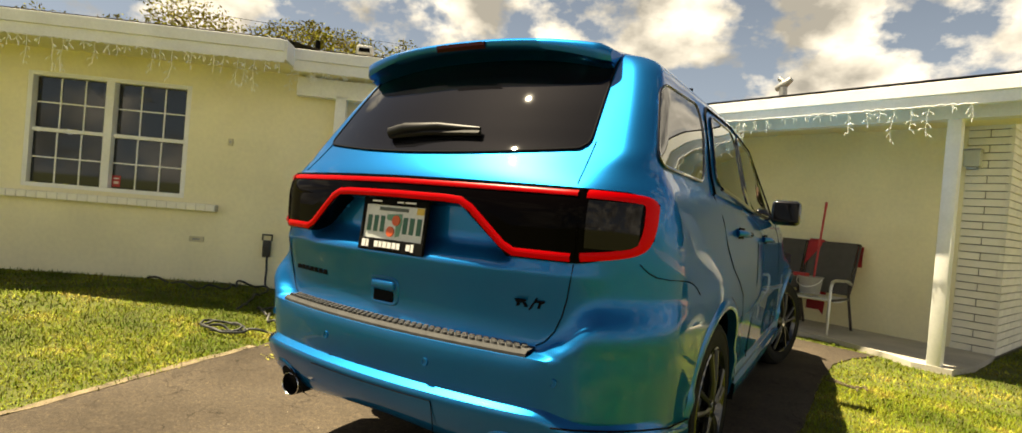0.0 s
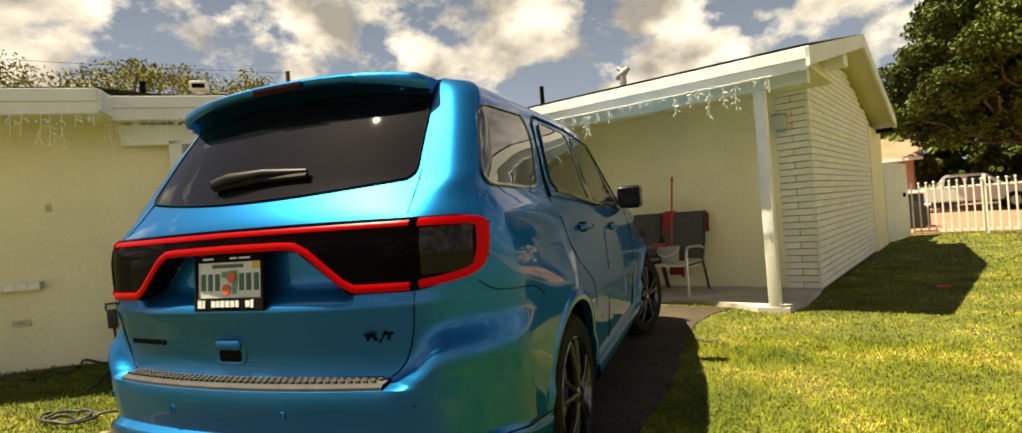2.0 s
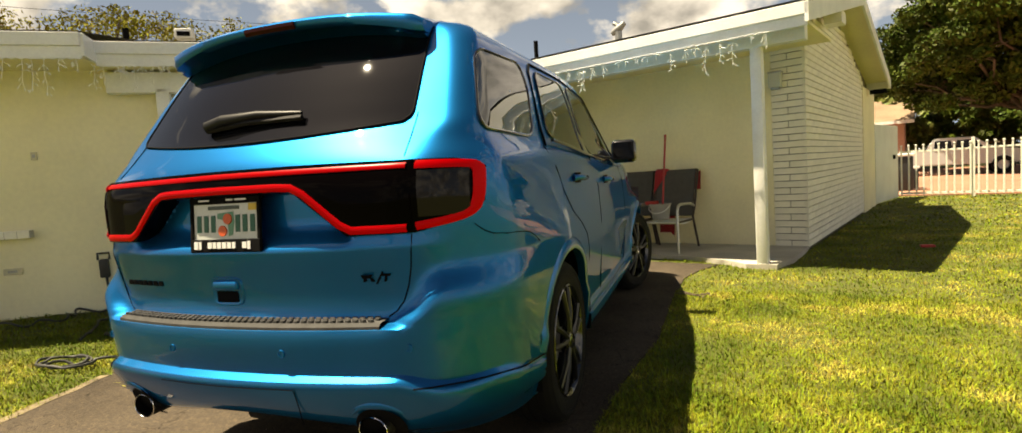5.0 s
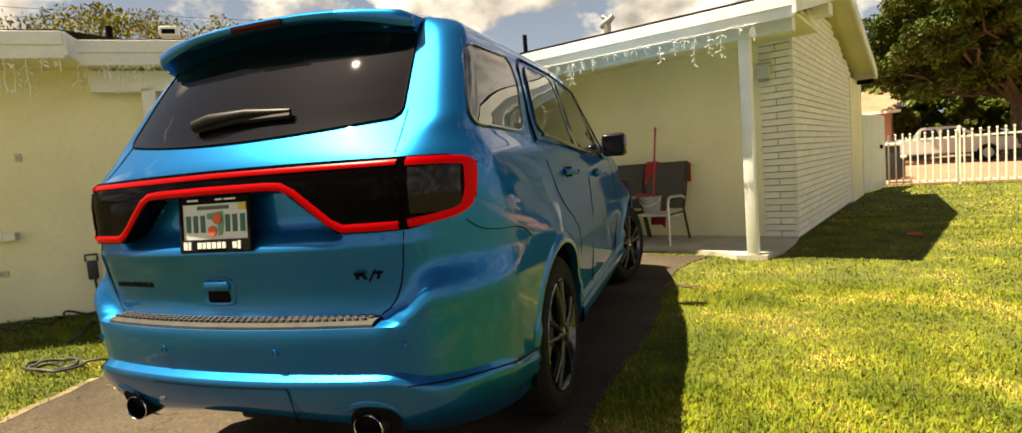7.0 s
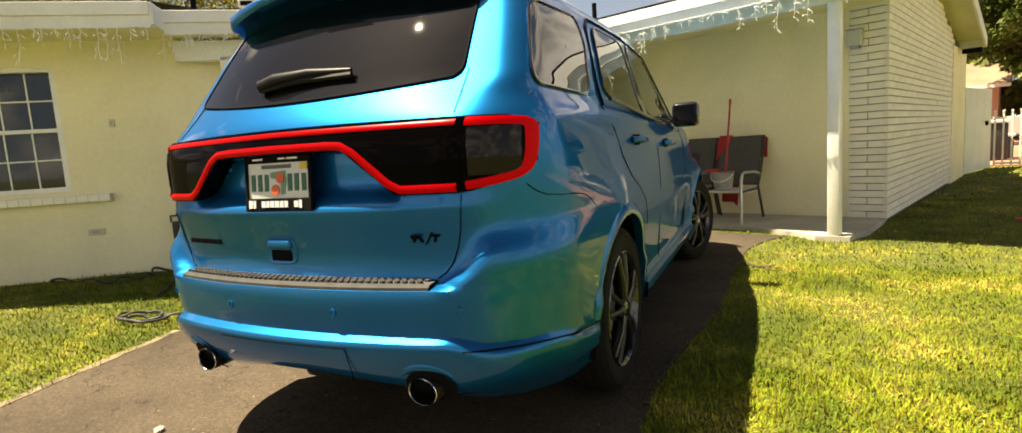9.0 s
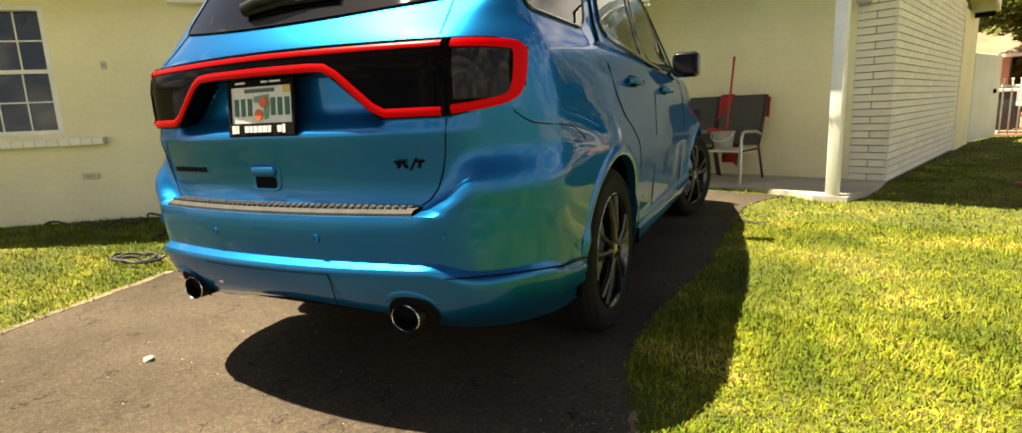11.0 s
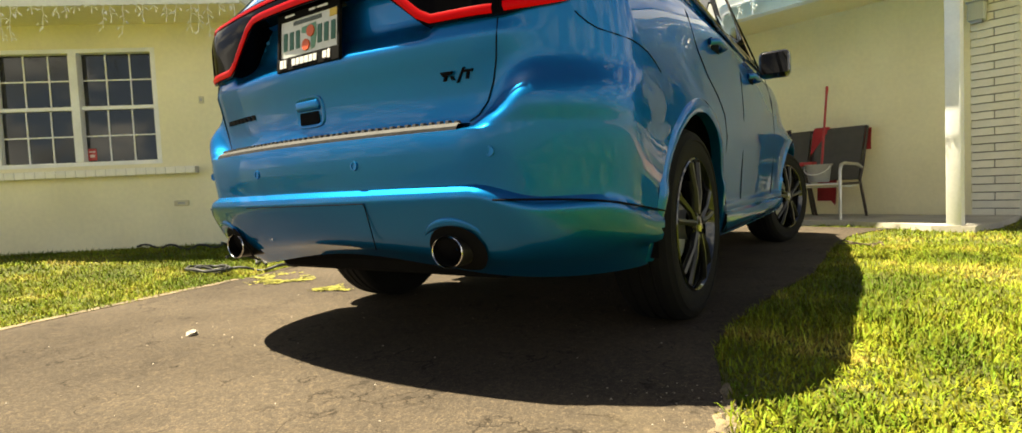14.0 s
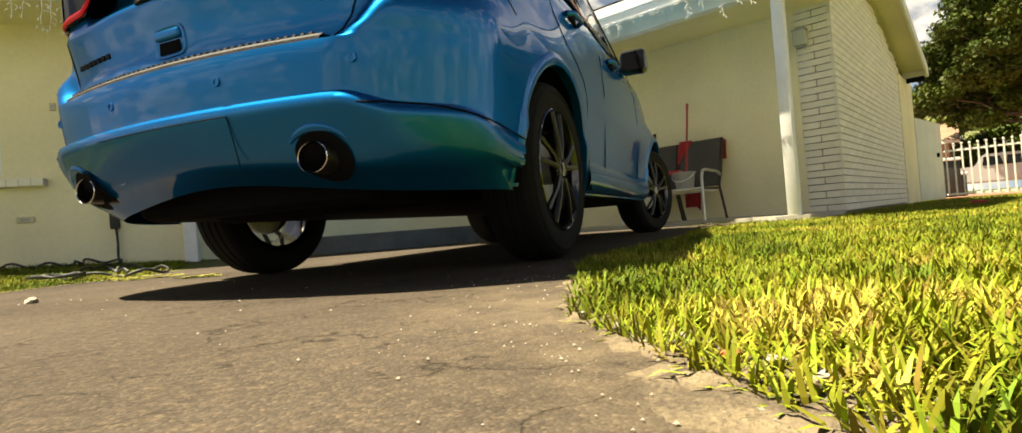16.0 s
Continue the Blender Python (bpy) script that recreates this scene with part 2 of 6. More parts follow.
def in_wing(ob):
    ob.matrix_world = WING_M
    return ob


def in_left(ob):
    ob.matrix_world = LEFT_M
    return ob


DRIVE = [(-.9, -16.0), (-1.15, -6.0), (-1.55, -2.5), (-1.85, -1.0), (-1.95, -.45), (-2.06, 0.0), (-2.2, .5), (-2.36, 1.15), (-2.62, 1.75), (-3.1, 2.4), (-3.6, 2.75), (-2.9, 5.6), (.1, 6.05), (1.02, 5.75), (1.62, 5.56), (1.42, 5.2), (1.27, 4.7), (1.22, 3.6), (1.21, 2.5), (1.10, 1.7), (1.06, 1.2), (1.08, .78), (1.20, .39), (1.38, -.28), (1.56, -.54), (1.74, -.80), (2.05, -1.15), (2.5, -1.75), (2.9, -3.0), (3.1, -6.0), (3.3, -16.0)]


def inside(poly, x, y):
    hit = False
    for (x1, y1), (x2, y2) in zip(poly, poly[1:] + poly[:1]):
        if (y1 > y) != (y2 > y) and x < (x2 - x1) * (y - y1) / (y2 - y1) + x1:
            hit = not hit
    return hit


def lawn_z(x, y):
    return -.012 + .12 * min(1.0, max(0.0, (-2.3 - x) / 2.2)) ** 1.5


def ground():
    near = [-14 + i * .5 for i in range(69)]
    xs = [-3000, -800, -200, -60, -30, -20] + near + [25, 35, 60, 200, 800, 3000]
    ys = [-3000, -800, -200, -60, -30, -20] + [-14 + i * .5 for i in range(69)] + [25, 35, 60, 200, 800, 3000]
    rows = [[(x, y, lawn_z(x, y)) for x in xs] for y in ys]
    return tagged(place("ground", grid_bm(rows), SOIL), "green lawn soil under the grass", "ground", kind="structure")


def asphalt_grain():
    """Stones of the aggregate, fine cracks and relief."""
    nt = ASPHALT.node_tree
    n, ln = nt.nodes.new, nt.links.new
    b = nt.nodes["Principled BSDF"]
    src = b.inputs["Base Color"].links[0].from_socket
    co, wob, vor = n("ShaderNodeTexCoord"), n("ShaderNodeTexNoise"), n("ShaderNodeTexVoronoi")
    vor.feature = 'DISTANCE_TO_EDGE'
    vor.inputs["Scale"].default_value = 2.6
    wob.inputs["Scale"].default_value, wob.inputs["Detail"].default_value = 3.0, 8
    add = n("ShaderNodeVectorMath")
    add.operation = 'ADD'
    ln(co.outputs["Object"], wob.inputs["Vector"])
    ln(co.outputs["Object"], add.inputs[0])
    ln(wob.outputs["Color"], add.inputs[1])
    ln(add.outputs[0], vor.inputs["Vector"])
    ramp = n("ShaderNodeValToRGB")
    ramp.color_ramp.elements[0].position, ramp.color_ramp.elements[1].position = .0, .020
    ramp.color_ramp.elements[0].color = (.30, .30, .30, 1)
    ln(vor.outputs["Distance"], ramp.inputs[0])

    def times(a, c):
        mul = n("ShaderNodeMix")
        mul.data_type, mul.blend_type = 'RGBA', 'MULTIPLY'
        mul.inputs["Factor"].default_value = 1
        ln(a, mul.inputs[6])
        ln(c, mul.inputs[7])
        return mul.outputs[2]
    # the cracks run in short broken stretches
    gap, soft = n("ShaderNodeTexNoise"), n("ShaderNodeValToRGB")
    gap.inputs["Scale"].default_value, gap.inputs["Detail"].default_value = 3.6, 3
    soft.color_ramp.elements[0].position, soft.color_ramp.elements[1].position = .47, .55
    ln(co.outputs["Object"], gap.inputs["Vector"])
    ln(gap.outputs[0], soft.inputs[0])
    broken = n("ShaderNodeMix")
    broken.data_type = 'RGBA'
    broken.inputs[6].default_value = (1, 1, 1, 1)
    ln(soft.outputs[0], broken.inputs["Factor"])
    ln(ramp.outputs[0], broken.inputs[7])
    out = times(src, broken.outputs[2])
    bumps = []
    for scale, lo, hi, mid in ((230, .72, 1.45, .75), (60, .88, 1.16, .5)):
        v = n("ShaderNodeTexVoronoi")
        v.inputs["Scale"].default_value = scale
        ln(co.outputs["Object"], v.inputs["Vector"])
        r = n("ShaderNodeValToRGB")
        r.color_ramp.elements[0].color, r.color_ramp.elements[1].color = (lo, lo, lo, 1), (hi, hi * .97, hi * .92, 1)
        e = r.color_ramp.elements.new(mid)
        e.color = (.95, .95, .95, 1)
        sep = n("ShaderNodeSeparateColor")
        ln(v.outputs["Color"], sep.inputs[0])
        ln(sep.outputs[0], r.inputs[0])
        out = times(out, r.outputs[0])
        bumps.append((v.outputs["Distance"], sep.outputs[0]))
    # sandy dust trodden out of the verge
    off, dot, near = n("ShaderNodeVectorMath"), n("ShaderNodeVectorMath"), n("ShaderNodeMapRange")
    off.operation, dot.operation = 'SUBTRACT', 'DOT_PRODUCT'
    off.inputs[1].default_value, dot.inputs[1].default_value = (1.56, -.54, 0), (-.79, -.61, 0)
    for i, v in enumerate((-.02, .32, .55, 0.0)):
        near.inputs[1 + i].default_value = v
    cloud, cut = n("ShaderNodeTexNoise"), n("ShaderNodeMapRange")
    cloud.inputs["Scale"].default_value, cloud.inputs["Detail"].default_value, cloud.inputs["Roughness"].default_value = 5.0, 9, .68
    for i, v in enumerate((.42, .62, 0.0, 1.0)):
        cut.inputs[1 + i].default_value = v
    part_y, back, here = n("ShaderNodeSeparateXYZ"), n("ShaderNodeMapRange"), n("ShaderNodeMath")
    for i, v in enumerate((-.25, .30, 1.0, 0.0)):
        back.inputs[1 + i].default_value = v
    here.operation = 'MULTIPLY'
    ln(co.outputs["Object"], part_y.inputs[0])
    ln(part_y.outputs["Y"], back.inputs[0])
    ln(back.outputs[0], here.inputs[0])
    ln(near.outputs[0], here.inputs[1])
    both, dust = n("ShaderNodeMath"), n("ShaderNodeMix")
    both.operation, dust.data_type = 'MULTIPLY', 'RGBA'
    dust.inputs[7].default_value = (.20, .157, .098, 1)
    ln(co.outputs["Object"], off.inputs[0])
    ln(off.outputs[0], dot.inputs[0])
    ln(dot.outputs["Value"], near.inputs[0])
    ln(co.outputs["Object"], cloud.inputs["Vector"])
    ln(cloud.outputs[0], cut.inputs[0])
    ln(here.outputs[0], both.inputs[0])
    ln(cut.outputs[0], both.inputs[1])
    ln(both.outputs[0], dust.inputs["Factor"])
    ln(out, dust.inputs[6])
    ln(dust.outputs[2], b.inputs["Base Color"])
    h = n("ShaderNodeMath")
    h.operation = 'SUBTRACT'
    ln(bumps[0][1], h.inputs[0])
    ln(bumps[0][0], h.inputs[1])
    low = n("ShaderNodeTexNoise")
    low.inputs["Scale"].default_value, low.inputs["Detail"].default_value = 22, 8
    ln(co.outputs["Object"], low.inputs["Vector"])
    h2 = n("ShaderNodeMath")
    h2.operation = 'MULTIPLY_ADD'
    h2.inputs[1].default_value = 4.0
    ln(low.outputs[0], h2.inputs[0])
    ln(h.outputs[0], h2.inputs[2])
    bp = n("ShaderNodeBump")
    bp.inputs["Strength"].default_value, bp.inputs["Distance"].default_value = .42, .004
    ln(h2.outputs[0], bp.inputs["Height"])
    ln(bp.outputs[0], b.inputs["Normal"])


def outline_bm(poly, z, deep, step=.08, wobble=.012):
    """A slab with a slightly ragged edge."""
    pts = []
    for (x1, y1), (x2, y2) in zip(poly, poly[1:] + poly[:1]):
        n = max(1, int(math.hypot(x2 - x1, y2 - y1) / step))
        for i in range(n):
            x, y = x1 + (x2 - x1) * i / n, y1 + (y2 - y1) * i / n
            q = noise.noise_vector((x * 4, y * 4, .3)) * wobble
            pts.append((x + q.x, y + q.y))
    bm = bmesh.new()
    top = [bm.verts.new((x, y, z)) for x, y in pts]
    low = [bm.verts.new((x, y, z - deep)) for x, y in pts]
    bm.faces.new(top)
    for i in range(len(pts)):
        j = (i + 1) % len(pts)
        bm.faces.new((top[i], low[i], low[j], top[j]))
    bmesh.ops.triangulate(bm, faces=[f for f in bm.faces if len(f.verts) > 4])
    bmesh.ops.recalc_face_normals(bm, faces=bm.faces)
    return bm


ground()
asphalt_grain()
tagged(place("driveway", outline_bm(DRIVE, 0.0, .06), ASPHALT), "worn dark grey asphalt drive with fine cracks", "driveway", kind="structure")
VERGE = [(1.19, .42), (1.24, .22), (1.38, -.28), (1.56, -.54), (1.74, -.80), (2.05, -1.15), (2.5, -1.75)]


def verge_width(x, y):
    return max(.0, .10 + .16 * noise.noise((x * 2.3, y * 2.3, 4)) + .05 * noise.noise((x * 11, y * 11, 1)))


def dirt_verge():
    """Loose sandy dirt that runs out over the asphalt, ragged and uneven."""
    rows = []
    for (x1, y1), (x2, y2) in zip(VERGE, VERGE[1:]):
        n = max(1, int(math.hypot(x2 - x1, y2 - y1) / .02))
        for i in range(n):
            x, y = x1 + (x2 - x1) * i / n, y1 + (y2 - y1) * i / n
            out = Vector((y1 - y2, x2 - x1, 0)).normalized()
            lo, hi = .0 - .6 * verge_width(x, y), .06 + .3 * verge_width(x + 3, y)
            fade = min(1.0, len(rows) / 45)
            lo, hi = lo * fade, .02 + (hi - .02) * fade
            row = []
            for k in range(23):
                f = k / 22
                d = lo + (hi - lo) * f
                q = Vector((x, y, 0)) + out * d
                q += noise.noise_vector(q * 9) * .035 + noise.noise_vector(q * 30) * .022 + noise.noise_vector(q * 90) * .010
                rise = min(1, f * 3.5) * min(1, (1 - f) * 4)
                q.z = -.003 + rise * (.005 + .007 * noise.noise(q * 25) + .005 * noise.noise(q * 80)) + .010 * max(0, d)
                row.append(q)
            rows.append(row)
    return tagged(place("dirt_verge", grid_bm(rows), SAND, smooth=60), "bare sandy dirt between asphalt and grass", "dirt", kind="structure")


dirt_verge()
EDGE = [(-1.85, -1.0), (-1.95, -.45), (-2.06, 0.0), (-2.2, .5), (-2.36, 1.15), (-2.42, 1.13), (-2.27, .5), (-2.12, 0.0), (-2.01, -.45), (-1.91, -1.0)]
tagged(place("dirt_edge", outline_bm(EDGE, .003, .03, .05, .04), SAND), "sandy dirt line along the lawn", "dirt", kind="structure")
SLAB = [tuple(wing(u, v)[:2]) for u, v in ((-5.2, -.02), (-.0, -.02), (.03, -1.0), (-.04, -1.50), (-.36, -1.53), (-.6, -1.36), (-1.2, -1.14), (-5.2, -1.05))]
tagged(place("porch_slab", outline_bm(SLAB, .045, .1, .1, .004), CONCRETE), "pale concrete porch slab along the wall", "slab", kind="structure")


# the step's concrete is coloured darker to paint in the shade on its face
STEP = [(-3.62, 3.50), (-2.98, 3.84), (-2.13, 4.25), (-1.45, 4.95), (-1.2, 5.9), (-3.6, 7.2), (-5.4, 5.2)]
tagged(place("entry_step", outline_bm(STEP, .20, .25, .1, .004), mat("shade_dark_concrete", (.12, .12, .11), .9, 0, .25, 3.0, 50, .4, 80)), "raised concrete step before the entry", "step", kind="structure")


# ---- the wing with the porch ----
def wall_box(name, lo, hi, m, material, label, parent=None):
    size = [b - a for a, b in zip(lo, hi)]
    ob = place(name, box_bm(size, [(a + b) / 2 for a, b in zip(lo, hi)]), material, parent)
    if parent is None:
        ob.matrix_world = m
        tagged(ob, label, "wall", kind="structure")
    return ob


EAVE_V, EAVE_Z, RIDGE_V, RIDGE_Z, BACK_V = -1.80, 2.50, 2.25, 3.62, 6.30
PITCH = (RIDGE_Z - 2.70) / (RIDGE_V - EAVE_V)
wall_box("wall_front", (-4.6, 0, -.1), (-.408, .2, 2.75), WING_M, STUCCO, "cream painted stucco wall of the porch")


def gable_wall():
    bm = bmesh.new()
    prof = [(0.006, -.1), (7.2, -.1), (7.2, 2.45), (RIDGE_V, RIDGE_Z - .16), (.006, 2.98)]
    a = [bm.verts.new((-.03, v, z)) for v, z in prof]
    b = [bm.verts.new((-.25, v, z)) for v, z in prof]
    bm.faces.new(a)
    bm.faces.new(b[::-1])
    for i in range(len(prof)):
        j = (i + 1) % len(prof)
        bm.faces.new((a[i], b[i], b[j], a[j]))
    bmesh.ops.recalc_face_normals(bm, faces=bm.faces)
    return in_wing(tagged(place("wall_gable", bm, MORTAR), "gable wall faced with white painted brick", "wall", kind="structure"))


GABLE = gable_wall()
RETURN = in_wing(tagged(place("wall_return", box_bm((.37, .2, 2.75), (-.217, .13, 1.27)), MORTAR), "short front wall faced with white painted brick", "wall", kind="structure"))
wall_box("wall_back", (-6, 7.0, -.1), (-.25, 7.2, 2.6), WING_M, STUCCO, "cream stucco back wall")
in_wing(tagged(place("wall_strip", box_bm((.045, 1.9, 2.62), (-.012, 6.27, 1.21)), STUCCO), "cream stucco end of the gable wall", "wall", kind="structure"))


def roof(name, m, u0, u1, fascia_u, label):
    """A low gabled shingle roof with white fascia and a cream soffit."""
    top = empty(name, m, label=label, category="roof", kind="structure")
    for v0, z0, v1, z1 in ((EAVE_V - .04, 2.70, RIDGE_V, RIDGE_Z), (BACK_V + .04, 2.70, RIDGE_V, RIDGE_Z)):
        courses = 14
        rows = []
        for i in range(courses):
            f0, f1 = i / courses, (i + 1) / courses
            for f, up in ((f0, .022), (f1, .012)):
                rows.append([(u, v0 + (v1 - v0) * f, z0 + (z1 - z0) * f + up) for u in [u0 + (u1 - u0) * k / 12 for k in range(13)]])
        part("shingles", grid_bm(rows), SHINGLE, top, "grey brown shingles")
        bm = grid_bm([[(u0, v0, z0 - .02), (u1, v0, z0 - .02)], [(u0, v1, z1 - .02), (u1, v1, z1 - .02)]])
        part("soffit", thick(bm, .03), STUCCO, top, "cream painted soffit")
    part("fascia", box_bm((u1 - u0 + .04, .03, .12), ((u0 + u1) / 2, EAVE_V - .035, 2.635), .004), TRIM, top, "white painted fascia board")
    part("fascia", box_bm((u1 - u0, .03, .11), ((u0 + u1) / 2, EAVE_V - .005, 2.525), .004), TRIM, top, "white painted fascia board")
    part("fascia", box_bm((u1 - u0 + .04, .03, .2), ((u0 + u1) / 2, BACK_V + .035, 2.60), .004), TRIM, top, "white painted fascia board")
    for uu in fascia_u:
        for v0, z0 in ((EAVE_V - .05, 2.69), (BACK_V + .05, 2.69)):
            p = [(v0, z0), (RIDGE_V, RIDGE_Z + .015), (RIDGE_V, RIDGE_Z - .19), (v0, z0 - .19)]
            bm = bmesh.new()
            a = [bm.verts.new((uu, v, z)) for v, z in p]
            b = [bm.verts.new((uu - .035, v, z)) for v, z in p]
            bm.faces.new(a)
            bm.faces.new(b[::-1])
            for i in range(4):
                bm.faces.new((a[i], b[i], b[(i + 1) % 4], a[(i + 1) % 4]))
            bmesh.ops.recalc_face_normals(bm, faces=bm.faces)
            part("rake_board", bm, TRIM, top, "white painted rake board")
    return top


roof("roof_wing", WING_M, -7.5, .38, (.40,), "low grey shingle roof with white fascia boards")
in_wing(tagged(place("ceiling_porch", box_bm((4.6, 1.75, .03), (-2.0, -.88, 2.60)), STUCCO), "cream painted porch ceiling", "ceiling", kind="structure"))
in_wing(tagged(place("porch_beam", box_bm((7.0, .14, .20), (-3.2, -1.45, 2.50), .006), TRIM), "white painted porch beam", "beam", kind="structure"))
bm = box_bm((.115, .115, 2.40), (-.19, -1.45, 1.22), .008)
in_wing(tagged(place("porch_post", bm, TRIM, smooth=30), "white painted square porch post", "post", kind="structure"))

# ---- the left house ----
WIN_S0, WIN_S1, WIN_Z0, WIN_Z1 = -4.31, -2.65, 1.02, 2.26
# its local x runs along the wall, local y into the house
for name, lo, hi in (("wall_left", (-10.5, 0, -.1), (WIN_S0, .2, 2.7)), ("wall_left_end", (WIN_S1, 0, -.1), (-1.05, .2, 2.7)), ("wall_under_window", (WIN_S0, 0, -.1), (WIN_S1, .2, WIN_Z0)), ("wall_over_window", (WIN_S0, 0, WIN_Z1), (WIN_S1, .2, 2.7))):
    wall_box(name, lo, hi, LEFT_M, STUCCO, "cream painted stucco wall with a white window")
a, b = lefty(-1.15, -.1), wing(-4.6, .1)
d = b - a
ob = place("wall_entry", box_bm((d.length, .2, 2.8), (d.length / 2, 0, 1.3)), STUCCO)
ob.matrix_world = Matrix.Translation(a) @ Matrix.Rotation(math.atan2(d.y, d.x), 4, 'Z')
tagged(ob, "cream stucco wall of the entry", "wall", kind="structure")


def left_roof():
    top = empty("roof_left", LEFT_M, label="low shingle roof with white fascia over the house", category="roof", kind="structure")

    def slope(s0, s1, y0, z0):
        yr = 4.2
        zr = z0 + (yr - y0) * .20
        rows = []
        for i in range(12):
            for f, up in ((i / 12, .022), ((i + 1) / 12, .012)):
                rows.append([(s0 + (s1 - s0) * k / 10, y0 + (yr - y0) * f, z0 + (zr - z0) * f + up) for k in range(11)])
        part("shingles", grid_bm(rows), SHINGLE, top, "grey brown shingles")
        part("shingles", grid_bm([[(s0, yr, zr), (s1, yr, zr)], [(s0, 9.0, z0 + .1), (s1, 9.0, z0 + .1)]]), SHINGLE, top, "grey brown shingles")
        part("soffit", thick(grid_bm([[(s0, y0, z0 - .19), (s1, y0, z0 - .19)], [(s0, .1, z0 - .17), (s1, .1, z0 - .17)]]), .02), STUCCO, top, "cream painted soffit")
        part("fascia", box_bm((s1 - s0, .03, .115), ((s0 + s1) / 2, y0 - .02, z0 - .055), .004), TRIM, top, "white painted fascia board")
        part("fascia", box_bm((s1 - s0, .03, .11), ((s0 + s1) / 2, y0 + .008, z0 - .165), .004), TRIM, top, "white painted fascia board")
        part("fascia_end", box_bm((.03, .55, .20), (s1 + .012, y0 + .26, z0 - .10), .004), TRIM, top, "white painted fascia end")
    slope(-10.5, -1.50, -.70, 2.70)
    slope(-1.48, 1.2, -.42, 2.69)
    part("beam", box_bm((2.6, .12, .20), (-.2, -.10, 2.36), .005), TRIM, top, "white painted beam")
    part("post", box_bm((.12, .12, 2.4), (-1.02, -.10, 1.1), .006), TRIM, top, "white painted porch post")


left_roof()


def window_1():
    win = empty("window_1", LEFT_M, label="white double window with small panes and drawn curtains", category="window", kind="structure")
    w, h = WIN_S1 - WIN_S0, WIN_Z1 - WIN_Z0
    cz = (WIN_Z0 + WIN_Z1) / 2
    for x in (WIN_S0 + .025, WIN_S1 - .025):
        part("window_frame", box_bm((.05, .10, h), (x, .05, cz), .004), TRIM, win)
    for z in (WIN_Z0 + .022, WIN_Z1 - .022):
        part("window_frame", box_bm((w - .1, .10, .044), ((WIN_S0 + WIN_S1) / 2, .05, z), .004), TRIM, win)
    mid = (WIN_S0 + WIN_S1) / 2
    part("mullion", box_bm((.085, .11, h - .09), (mid, .045, cz), .004), TRIM, win)
    for x0, x1 in ((WIN_S0 + .05, mid - .0425), (mid + .0425, WIN_S1 - .05)):
        part("meeting_rail", box_bm((x1 - x0, .05, .04), ((x0 + x1) / 2, .06, cz), .003), TRIM, win)
        for zlo, zhi, dy in ((WIN_Z0 + .044, cz - .02, .055), (cz + .02, WIN_Z1 - .044, .075)):
            for k in (1, 2):
                part("glazing_bar", box_bm((.014, .016, zhi - zlo), (x0 + (x1 - x0) * k / 3, dy, (zlo + zhi) / 2), .002), TRIM, win)
            part("glazing_bar", box_bm((x1 - x0, .015, .014), ((x0 + x1) / 2, dy, (zlo + zhi) / 2), .002), TRIM, win)
            for k in range(3):
                for r in range(2):
                    px, pz = x0 + (x1 - x0) * (k + .5) / 3, zlo + (zhi - zlo) * (r + .5) / 2
                    part("pane", box_bm(((x1 - x0) / 3 - .012, .004, (zhi - zlo) / 2 - .012), (px, dy + .004, pz)), PANE, win)
    part("sticker", box_bm((.085, .003, .125), (-3.385, .054, 1.145)), flat("sticker_red", (.45, .03, .03), .5), win, "small red sticker on the glass")
    part("sticker_bar", box_bm((.06, .003, .012), (-3.385, .0515, 1.175)), flat("sticker_white", (.7, .7, .68), .5), win)
    part("sticker_bar", box_bm((.05, .003, .03), (-3.385, .0515, 1.130)), flat("sticker_pale", (.7, .55, .5), .5), win)
    return win


window_1()
cloth = mat("grey_curtain", (.22, .2, .17), .9, 0, .15, 6, 40)
for s0, s1 in ((-4.26, -4.0), (-2.92, -2.70)):
    rows = [[(s0 + (s1 - s0) * k / 24, .16 + .02 * math.sin(k * 1.9), z) for k in range(25)] for z in (1.0, 1.6, 2.25)]
    in_left(tagged(place("curtain", grid_bm(rows), cloth, smooth=60), "grey curtain hanging behind the window", "curtain"))
# near-black sheet paints the room's dimness; no room stands behind the panes
back = in_left(tagged(place("room_back", box_bm((2.6, .02, 2.6), (-3.5, 1.6, 1.3)), mat("room_shade_colour", (.05, .045, .04), .9)), "dark sheet standing in for the dim room behind the window", "wall", kind="structure"))
# ---- the car ----
WIPER = flat("wiper_black", (.006, .006, .006), .45, spec=.25)
STEEL_DARK = mat("sooty_steel", (.06, .055, .05), .4, .8, .3, 20, 90)
SPOKE = flat("dark_spoke_metal", (.010, .010, .010), .38, .2, coat=.15)


